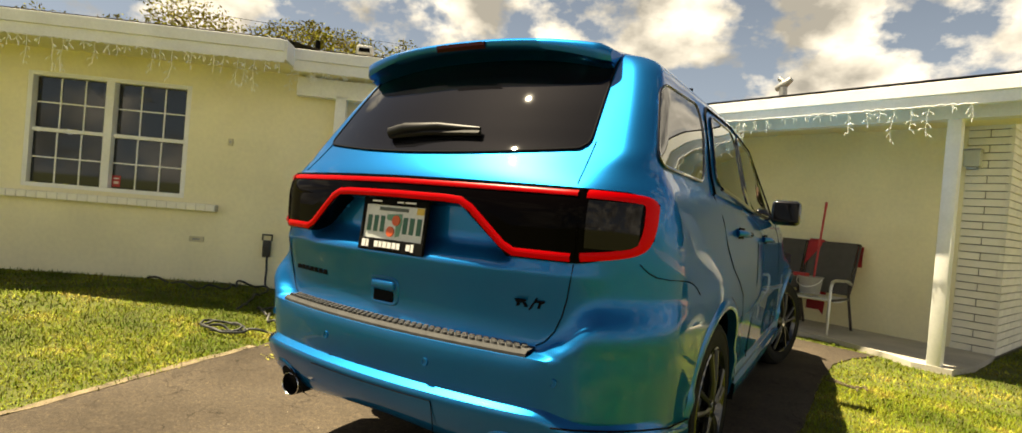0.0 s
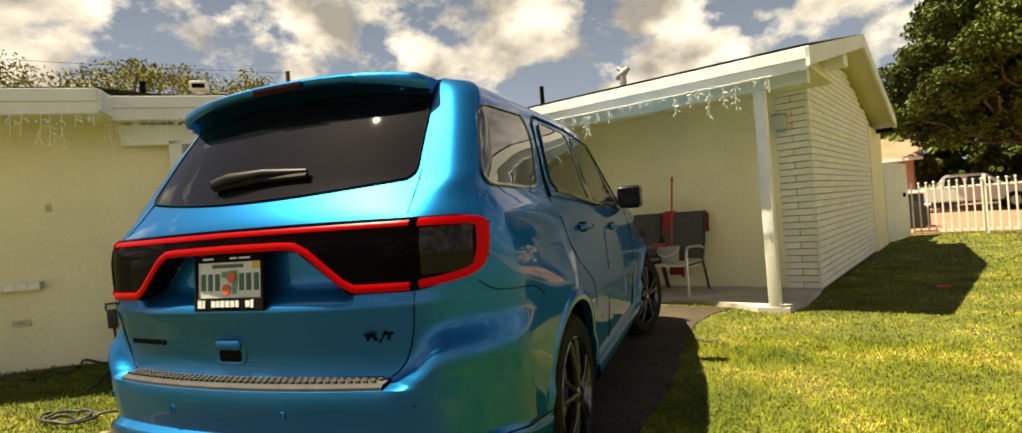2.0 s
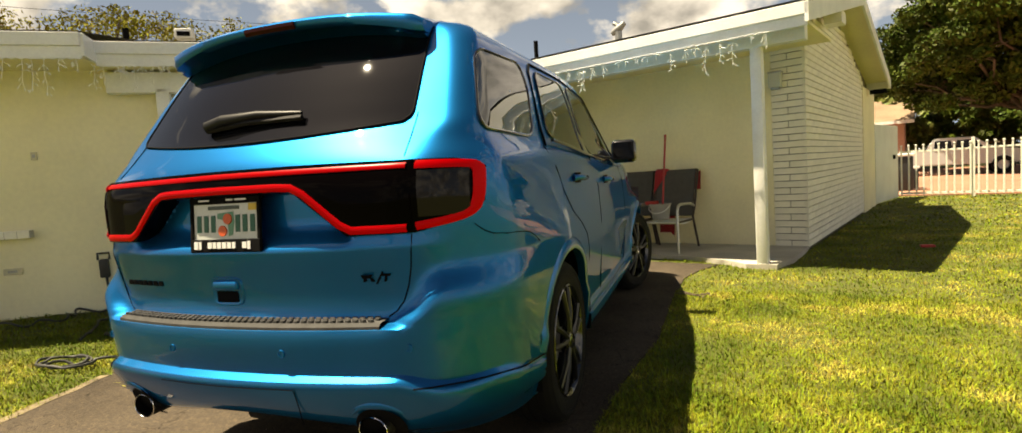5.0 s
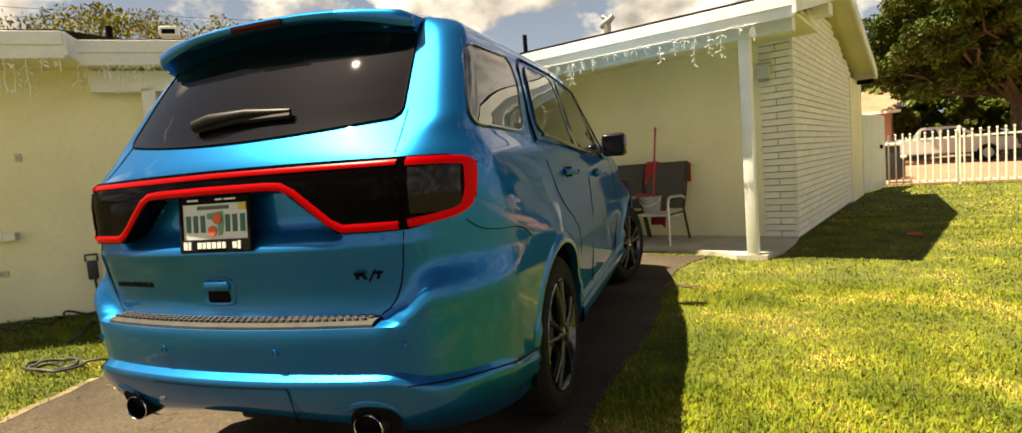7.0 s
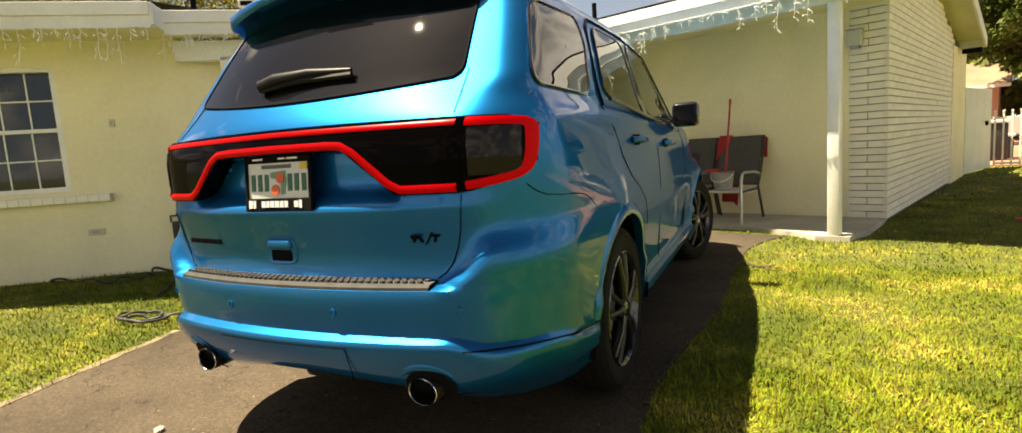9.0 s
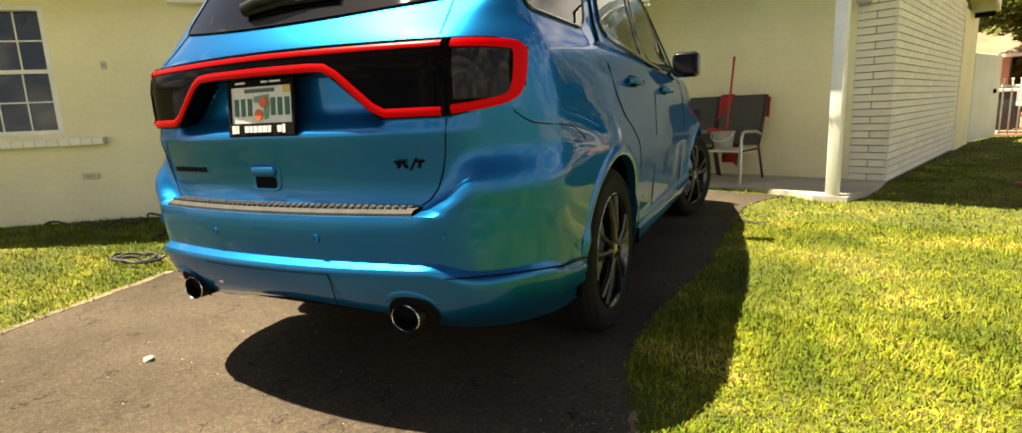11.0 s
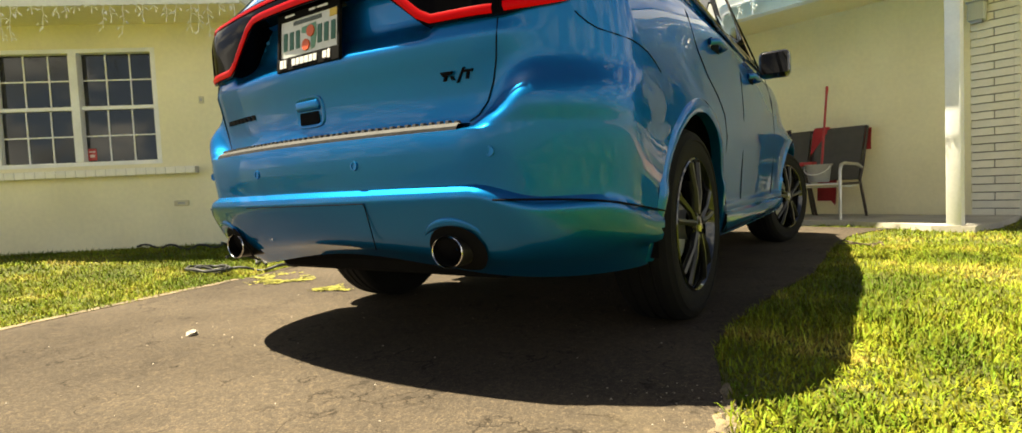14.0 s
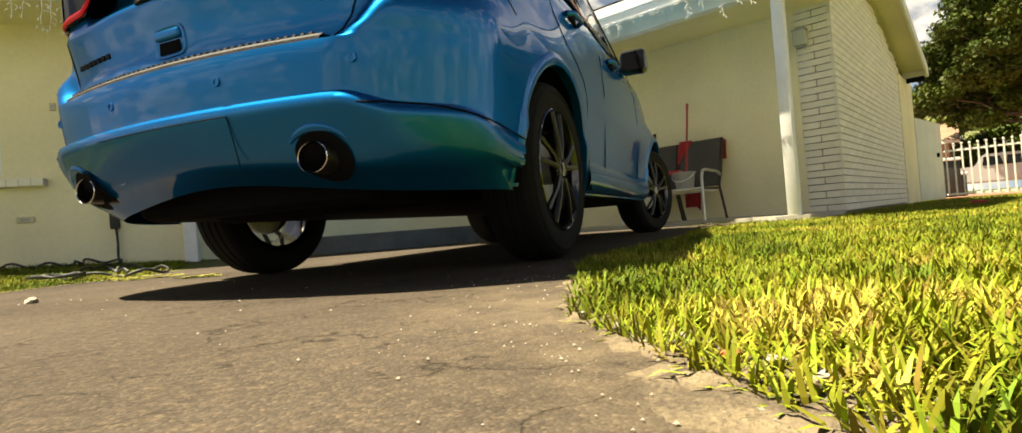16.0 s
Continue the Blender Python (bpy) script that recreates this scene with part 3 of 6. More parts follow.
def pchip(tab, v):
    """A smooth curve through a table of (place, value) that never overshoots it."""
    if v <= tab[0][0]:
        return tab[0][1]
    if v >= tab[-1][0]:
        return tab[-1][1]
    key = id(tab)
    if key not in SLOPES:
        h = [b[0] - a[0] for a, b in zip(tab, tab[1:])]
        s = [(b[1] - a[1]) / k for a, b, k in zip(tab, tab[1:], h)]
        m = [s[0]]
        for i in range(1, len(s)):
            if s[i - 1] * s[i] <= 0:
                m.append(0.0)
            else:
                w1, w2 = 2 * h[i] + h[i - 1], h[i] + 2 * h[i - 1]
                m.append((w1 + w2) / (w1 / s[i - 1] + w2 / s[i]))
        SLOPES[key] = m + [s[-1]]
    m = SLOPES[key]
    i = 0
    while v > tab[i + 1][0]:
        i += 1
    (a, p), (b, q) = tab[i], tab[i + 1]
    h = b - a
    t = (v - a) / h
    return p * (1 + 2 * t) * (1 - t) ** 2 + m[i] * h * t * (1 - t) ** 2 + q * t * t * (3 - 2 * t) + m[i + 1] * h * t * t * (t - 1)


SLOPES = {}
# the tail's line in the middle, the bumper's line at the corners, bow, half width and corner radius by height
REAR = ((.28, .17), (.33, .10), (.36, .05), (.50, -.02), (.550, -.038), (.565, -.034), (.582, -.008), (.62, -.012), (.70, -.018), (.732, -.014), (.745, .046), (.78, .062), (.82, .066), (.88, .060), (.975, .042), (.99, .040), (1.02, .047), (1.045, .052), (1.20, .054), (1.26, .075), (1.37, .155), (1.40, .183), (1.50, .260), (1.60, .335), (1.70, .415), (1.78, .485), (1.83, .55), (1.858, .66), (1.868, .80))
FLANK = ((.70, -.018), (.79, -.016), (.825, -.010), (.85, .004), (.90, .040), (.93, .050), (1.0, .052), (1.045, .052))
BOW = ((.5, .085), (.74, .085), (.80, .078), (1.2, .072), (1.37, .105), (1.75, .105))
WIDE = ((.28, .893), (.36, .917), (.46, .938), (.545, .95), (.57, .94), (.80, .95), (1.0, .945), (1.15, .934), (1.22, .922), (1.275, .905), (1.32, .880), (1.38, .856), (1.45, .838), (1.60, .804), (1.70, .776), (1.78, .744), (1.83, .69), (1.858, .58), (1.868, .35))
CORNER = ((.5, .36), (.8, .34), (1.2, .29), (1.33, .17), (1.42, .090), (1.75, .085), (1.868, .12))
SHUT = ((.745, .588), (.76, .600), (.775, .625), (.81, .652), (.86, .672), (.92, .688), (.98, .698), (1.03, .700))
SCREEN_Y = ((1.335, 3.62), (1.40, 3.44), (1.50, 3.25), (1.60, 3.04), (1.70, 2.86), (1.78, 2.70), (1.83, 2.54), (1.858, 2.36), (1.868, 2.2))


def smooth01(v):
    v = min(1.0, max(0.0, v))
    return v * v * (3 - 2 * v)


def bulge(z):
    """How far the bumper's flank stands out below its shoulder."""
    return .013 * smooth01((z - .60) / .15) * (1 - smooth01((z - .82) / .12))


def wide(z):
    return pchip(WIDE, z) + bulge(z)


def rear_y(x, z):
    near, x = x > 0, abs(x)
    w, rc = wide(z), pchip(CORNER, z)
    y = pchip(REAR, z)
    if .70 < z < 1.045 and x > .5:
        y += (pchip(FLANK, z) - y) * smooth01((x - pchip(SHUT, z) + .002) / .13)
    # the pillars beside the screen turn back less than the glass bows
    xb = x - (.18 if near else 0.0) * max(0.0, x - .64) * smooth01((z - 1.30) / .14)
    y += pchip(BOW, z) * (xb / .7) ** 2
    e = min(max(0.0, x - (w - rc)), rc * .9999)
    return y + rc - (rc * rc - e * e) ** .5


HUB_Y, HUB_FRONT, HUB_Z, ARCH = 1.145, 4.165, .388, .455
FRONT_Y = 5.09


def side_x(y, z):
    """Half width of the body and cabin side."""
    w = wide(z) - bulge(z) * smooth01((y - .42) / .45)
    flare = 0.0
    for h in (HUB_Y, HUB_FRONT):
        flare = max(flare, math.exp(-((y - h) / .42) ** 2))
    low = smooth01((1.12 - z) / .25) * smooth01((z - .36) / .12)
    w += .020 * flare * low - .022 * (1 - flare) * low * smooth01((y - .75) / .3) * smooth01((.80 - z) / .25)
    w -= .09 * smooth01((y - 3.5) / 1.3) * smooth01((z - .82) / .2)
    body = .10 * smooth01((y - 4.0) / 1.0) ** 2 + .062 * smooth01((y - 1.6) / 2.6)
    cabin = .085 * smooth01((y - 1.6) / 2.2)
    return w - body - (cabin - body) * smooth01((z - 1.28) / .14)


def flank_x(y, z, sx=1):
    """Half width of the outer skin, round the rear corner too."""
    lo, hi = .3, wide(z)
    if rear_y(sx * hi, z) <= y:
        return side_x(y, z)
    for _ in range(22):
        m = (lo + hi) / 2
        lo, hi = (m, hi) if rear_y(sx * m, z) < y else (lo, m)
    return lo


def top_z(y):
    """Height of the shoulder: level to the windscreen, then down the bonnet."""
    return 1.34 - .055 * smooth01((y - .9) / 2.2) - .20 * smooth01((y - 3.5) / 1.7)


BODY_TOP = 1.34
LEVELS = [.28, .305, .33, .345, .36, .39, .43, .47, .50, .52, .535, .545, .550, .557, .565, .573, .582, .592, .61, .64, .67, .70, .72, .732, .736, .741, .745, .752, .765, .78] + [.80 + .02 * i for i in range(7)] + [.935, .95, .965, .975, .983, .99, .998, 1.008] + [1.02 + .02 * i for i in range(16)] + [BODY_TOP]
CABIN_LEVELS = [1.36 + .02 * i for i in range(21)] + [1.775, 1.79, 1.805, 1.82, 1.83, 1.84, 1.85, 1.858, 1.864, 1.868]


def ridge_drop(x, y):
    return .042 * smooth01((abs(x) - .64) / .16) + .065 * smooth01((y - .28) / .40)


def body_point(x, y, z, side):
    """Moves a point of the plain body to where the sculpted one has it."""
    win = smooth01((z - .34) / .15) * smooth01((.74 - z) / .15)
    nz = z - win * ridge_drop(x, y)
    if z < .5:
        zb = .365 - .075 * smooth01(abs(x) / .85)
        nz = .5 - (.5 - nz) * (.5 - zb) / .22 if nz < .5 else nz
    if z > .95 and side:
        nz = .95 + (z - .95) * (top_z(y) - .95) / (BODY_TOP - .95)
    ax = abs(x)
    if not side and .985 < z < 1.20:
        reach = .515 - smooth01((z - 1.05) / .14) * .155
        y += .062 * smooth01((reach - ax) / .05) * smooth01((z - .988) / .09)
    return (x, y, nz)


def plan(z, cabin=False, sx=1):
    """Half outline at a level, from the middle of the rear to the middle of the front."""
    w, rc = wide(z), pchip(CORNER, z)
    out = []
    for i in range(43):
        x = (w - rc) * i / 42
        out.append((x, rear_y(sx * x, z), 0))
    for i in range(1, 41):
        x = w - rc + rc * math.sin(math.radians(90 * i / 40))
        out.append((x, rear_y(sx * x, z), 1))
    y0 = out[-1][1]
    yf = pchip(SCREEN_Y, z)
    stop = yf - .28 if cabin else 4.62
    mid = y0 + (2.9 - y0) * min(1.0, (stop - .12 - y0) / (2.9 - y0))
    for i in range(1, 121):
        y = y0 + (mid - y0) * i / 120
        out.append((side_x(y, z), y, 1))
    for i in range(1, 61):
        y = mid + (stop - mid) * i / 60
        out.append((side_x(y, z), y, 1))
    wf, tuck = out[-1][0], .10 * abs(z - .62)
    for i in range(1, 25):
        a = math.radians(90 * i / 24)
        if cabin:
            out.append((wf * math.cos(a) ** .6 if i < 24 else 0.0, yf - .28 + .28 * math.sin(a), 1))
        else:
            out.append((wf * math.cos(a) ** .55 if i < 24 else 0.0, 4.62 + (FRONT_Y - tuck - 4.62) * math.sin(a), 1))
    return out


def arch_reach(y, z):
    """The nearer wheel's place and how far a point stands from it; the opening runs straight down below the hub."""
    h = HUB_Y if y < (HUB_Y + HUB_FRONT) / 2 else HUB_FRONT
    return h, math.hypot(y - h, max(0.0, z - HUB_Z))


def car_body(car):
    rows = []
    for z in LEVELS:
        half, far = ([body_point(x, y, z, s) for x, y, s in plan(z, False, sx)] for sx in (1, -1))
        rows.append([(-x, y, zz) for x, y, zz in far[:0:-1]] + half[:-1])
    for z in CABIN_LEVELS:
        half, far = ([(x, y, z) for x, y, s in plan(z, True, sx)] for sx in (1, -1))
        rows.append([(-x, y, zz) for x, y, zz in far[:0:-1]] + half[:-1])
    bm = grid_bm(rows, closed=True)
    bm.verts.ensure_lookup_table()
    bm.faces.new(bm.verts[-len(rows[-1]):])
    bmesh.ops.recalc_face_normals(bm, faces=bm.faces)
    # wheel openings with a clean edge
    gone = {v for v in bm.verts if abs(v.co.x) > .6 and v.co.z < .95 and arch_reach(v.co.y, v.co.z)[1] < ARCH}
    rim = {w for v in gone for e in v.link_edges for w in e.verts if w not in gone}
    for v in rim:
        h, r = arch_reach(v.co.y, v.co.z)
        k = (ARCH + .002) / r
        v.co.y = h + (v.co.y - h) * k
        if v.co.z > HUB_Z:
            v.co.z = HUB_Z + (v.co.z - HUB_Z) * k
    bmesh.ops.delete(bm, geom=list(gone), context='VERTS')
    part("body_shell", bm, PAINT, car, smooth=32)
    # arch lips
    for sx in (1, -1):
        for h in (HUB_Y, HUB_FRONT):
            rows = [[] for _ in range(6)]
            for i in range(49):
                a = math.radians(-11 + 202 * i / 48)
                c, s = math.cos(a), math.sin(a)
                y, z = h + (ARCH - .012) * c, max(.30, HUB_Z + (ARCH - .012) * s)
                rows[0].append((sx * (side_x(y, z) - .035), y, z))
                for k, (r, off) in enumerate(((ARCH - .012, .006), (ARCH + .004, .011), (ARCH + .022, .010), (ARCH + .036, .003), (ARCH + .050, -.004))):
                    y, z = h + r * c, max(.30, HUB_Z + r * s)
                    rows[k + 1].append((sx * (side_x(y, z) + off), y, z))
            part("arch_lip", grid_bm(rows), PAINT, car, smooth=60)
            liner = lathe_bm(((ARCH + .03, -.16), (ARCH + .03, .12), (.02, .12)), 40, 'X')
            bmesh.ops.transform(liner, matrix=Matrix.Translation((sx * (.78 if h == HUB_Y else .66), h, HUB_Z)) @ Matrix.Diagonal((-sx, 1, 1, 1)), verts=liner.verts)
            bmesh.ops.delete(liner, geom=[v for v in liner.verts if v.co.z < .30], context='VERTS')
            part("wheel_well", liner, UNDER, car, "black wheel well liner")


def car_cabin(car):
    # rear screen
    rows = []
    for j in range(25):
        f = j / 24
        half = .648 - .040 * f
        if f < .12:
            half -= .030 * (1 - (1 - (1 - f / .12) ** 2) ** .5)
        row = []
        for k in range(49):
            x = half * (k / 24 - 1) - (.034 if k < 24 else .034 * (2 - k / 24))
            low = 1.376 + .034 * (x / .6) ** 2
            z = low + (1.822 - .02 * (x / .6) ** 2 - low) * f
            row.append((x, rear_y(x, z) - .006, z))
        rows.append(row)
    edge = [r[0] for r in rows[::-1]] + rows[0] + [r[-1] for r in rows]
    screen = part("rear_screen", thick(grid_bm(rows), .005), GLASS_DARK, car, "dark tinted rear window", smooth=30)
    part("screen_seal", tube_bm(edge, .004, 6), SEAM, screen)

    def side_pane(name, corners, sx, material=GLASS_SIDE, off=.006, lip=True):
        """A pane with rounded corners, on the cabin side; corners run round it as (y, z)."""
        c = [Vector(p) for p in corners]
        path = []
        for i, p in enumerate(c):
            a, b = c[i - 1], c[(i + 1) % len(c)]
            r = min(.085, (a - p).length * .42, (b - p).length * .42)
            s, e = p + (a - p).normalized() * r, p + (b - p).normalized() * r
            for k in range(6):
                t = k / 5
                path.append(s * (1 - t) ** 2 + p * 2 * t * (1 - t) + e * t * t)
        mid = sum(path, Vector((0, 0))) / len(path)
        rows = []
        for f in (1.0, .86, .72, .58, .44, .30, .15, .02):
            rows.append([(sx * (flank_x(*(mid + (q - mid) * f), sx) + off), *(mid + (q - mid) * f)) for q in path])
        pane = part(name, grid_bm(rows, closed=True), material, car, "dark tinted side window", smooth=30)
        if lip:
            part("window_seal", tube_bm([(sx * (flank_x(*q, sx) + off), *q) for q in path], .006, 6, True), GLOSS_BLACK, pane)

    for sx in (1, -1):
        side_pane("quarter_window", ((.378, 1.376), (.985, 1.366), (1.112, 1.60), (1.10, 1.722), (.572, 1.700)), sx)
        side_pane("rear_door_window", ((1.235, 1.385), (1.94, 1.308), (1.875, 1.722), (1.33, 1.722)), sx)
        side_pane("front_door_window", ((2.045, 1.302), (2.98, 1.296), (2.58, 1.69), (1.985, 1.722)), sx)
        bm = tube_bm([(sx * (side_x(y, 1.30) + .002), y, 1.365 - .085 * smooth01((y - .9) / 1.6)) for y in (1.20, 1.5, 2.0, 2.5, 3.0, 3.1)], .009, 6)
        part("belt_moulding", bm, GLOSS_BLACK, car)
        bm = tube_bm([(sx * (side_x(y, z) + .004), y, z) for y, z in ((1.13, 1.33), (1.15, 1.42), (1.235, 1.70), (1.31, 1.752), (1.9, 1.755), (2.62, 1.72), (3.05, 1.305))], .006, 6)
        part("door_frame_line", bm, SEAM, car)
        bm = grid_bm([[(sx * (side_x(y, z) + .005), y, z) for z, y in ((1.305, y0), (1.45, y0 - .022), (1.6, y0 - .046), (1.722, y0 - .065))] for y0 in (1.945, 2.04)])
        part("door_pillar", bm, GLOSS_BLACK, car, "gloss black pillar between the doors")
    # windscreen
    rows = [[(x, pchip(SCREEN_Y, z) + .006 - .25 * (1 - math.cos(math.asin(min(1, abs(x) / .75)))), z) for x in (.62 * (k / 10 - 1) for k in range(21))] for z in (1.40, 1.5, 1.6, 1.7)]
    part("windscreen", grid_bm(rows), GLASS_DARK, car, smooth=30)
    # spoiler with its high brake lamp
    def lip(x):
        f = abs(x + .038) / .648
        return .383 + .085 * f ** 2.6, 1.864 - .040 * f ** 2.4, .034 + .030 * f ** 3
    rows = []
    for k in range(65):
        x = -.038 + .648 * (k / 32 - 1)
        y, z, d = lip(x)
        end = smooth01((abs(k / 32 - 1) - .94) / .06)
        z, d, y = z - .014 * end, d * (1 - .35 * end), y + .02 * end
        glass = rear_y(x, z - d - .03)
        rows.append([(x, 1.05, 1.866), (x, .86, 1.873 - .3 * (1.864 - z)), (x, .68, 1.876 - .6 * (1.864 - z)), (x, y + .10, z + .009), (x, y + .04, z + .007), (x, y + .012, z + .001), (x, y, z - .010),
                     (x, y + .001, z - d * .7), (x, y + .010, z - d), (x, y + .05, z - d - .003), (x, glass - .03, z - d - .010), (x, glass + .02, z - d - .025)])
    bm = grid_bm(rows)
    for end in (rows[0], rows[-1]):
        bm.faces.new([bm.verts.new(p) for p in end])
    bmesh.ops.recalc_face_normals(bm, faces=bm.faces)
    spoiler = part("spoiler", bm, PAINT, car, "blue roof spoiler", smooth=50)
    rows = [[(x, lip(x)[0] - .003 + (.008 if f == 1 else 0), lip(x)[1] - .012 - .024 * f) for x in (-.02 + .125 * (k / 8 - 1) for k in range(17))] for f in (0, .5, 1)]
    part("high_brake_lamp", thick(grid_bm(rows), .006), RED_LENS, spoiler, "dark red brake lamp lens")
    part("aerial_fin", box_bm((.04, .12, .04), (0, 1.1, 1.885), .012), PAINT, car)
    # wiper
    gy = lambda x, z: rear_y(x, z) - .03
    arm = [(-.20, gy(-.2, 1.455), 1.455), (-.12, gy(-.12, 1.47) - .012, 1.472), (.05, gy(.05, 1.478) - .01, 1.480), (.235, gy(.235, 1.472), 1.472)]
    wiper = part("rear_wiper", tube_bm(arm, .02, 8, taper=(.026, .023, .016, .008)), WIPER, car, smooth=50)
    part("wiper_blade", tube_bm([(-.20, gy(-.2, 1.44) + .006, 1.44), (0, gy(0, 1.452) + .004, 1.455), (.24, gy(.24, 1.455) + .006, 1.455)], .011, 6), WIPER, wiper)


def rear_lamps(car):
    """The lamp that runs across the tail, with its red light bar."""
    def top(x):
        return 1.278 - .010 * (abs(x) / .9) ** 2

    def low(x):
        x = abs(x)
        if x < .30:
            return 1.19
        if x < .49:
            return 1.19 - (x - .30) / .19 * .155
        return 1.035 + .045 * smooth01((x - .70) / .2)
    xs = [i / 60 * .894 for i in range(-60, 61)]
    rows = [[] for _ in range(6)]
    for x in xs:
        squeeze = smooth01((abs(x) - .80) / .094)
        t, b = top(x) - .028 * squeeze ** 2, low(x) + .04 * squeeze ** 2
        for k, f in enumerate((0, .2, .4, .6, .8, 1)):
            z = b + (t - b) * f
            rows[k].append((x, rear_y(x, z) - .016, z))
    lamp = part("tail_lamp", thick(grid_bm(rows), .13), LENS_DARK, car, "smoked full-width tail lamp", smooth=30)

    def ribbon(path, width, off):
        """A raised strip along a path of (x, z) on the tail."""
        left, mid, right = [], [], []
        for i, p in enumerate(path):
            a, b = Vector(path[max(0, i - 1)]), Vector(path[min(len(path) - 1, i + 1)])
            d = (b - a).normalized()
            nrm = Vector((-d.y, d.x)) * width / 2
            for lst, q, o in ((left, Vector(p) + nrm, 0), (mid, Vector(p), .006), (right, Vector(p) - nrm, 0)):
                lst.append((q.x, rear_y(min(.93, max(-.93, q.x)), q.y) - off - o, q.y))
        return grid_bm([left, mid, right])

    def fine(path, step=.02):
        out = []
        for p, q in zip(path, path[1:]):
            n = max(1, int((Vector(q) - Vector(p)).length / step))
            out += [tuple(Vector(p).lerp(Vector(q), i / n)) for i in range(n)]
        return out + [path[-1]]
    part("light_bar", ribbon(fine([(-.695, 1.254), (0, 1.258), (.695, 1.254)]), .018, .019), RED_LED, lamp, "red light bar", smooth=60)
    inner = [(-.695, 1.052), (-.51, 1.052), (-.47, 1.072), (-.345, 1.180), (-.30, 1.203), (-.24, 1.207), (0, 1.209)]
    inner += [(-x, z) for x, z in inner[-2::-1]]
    part("light_bar", ribbon(fine(inner), .026, .019), RED_LED, lamp, "red light bar", smooth=60)
    for sx in (1, -1):
        loop = [(.722, 1.056), (.80, 1.066), (.868, 1.086), (.882, 1.135), (.885, 1.19), (.881, 1.246), (.835, 1.252), (.722, 1.254)]
        for _ in range(3):
            loop = [loop[0]] + [q for p, r in zip(loop, loop[1:]) for q in ((p[0] * .75 + r[0] * .25, p[1] * .75 + r[1] * .25), (p[0] * .25 + r[0] * .75, p[1] * .25 + r[1] * .75))] + [loop[-1]]
        part("light_bar", ribbon(fine([(sx * x, z) for x, z in loop]), .027, .019), RED_LED, lamp, "red light bar", smooth=60)
        rows = [[(sx * x, rear_y(x, z) - .0200, z) for x in (.73, .76, .79, .82, .845, .862)] for z in (1.085, 1.13, 1.18, 1.235)]
        part("side_lens", grid_bm(rows), LENS_GREY, lamp, "smoked grey lens", smooth=40)
        part("lamp_split", tube_bm([(sx * .708, rear_y(.708, z) - .0165, z) for z in (1.045, 1.15, 1.27)], .0035, 6), LENS_DARK, lamp)


def seam(car, pts, r=.0024, name="shut_line"):
    part(name, tube_bm(pts, r, 5), SEAM, car)


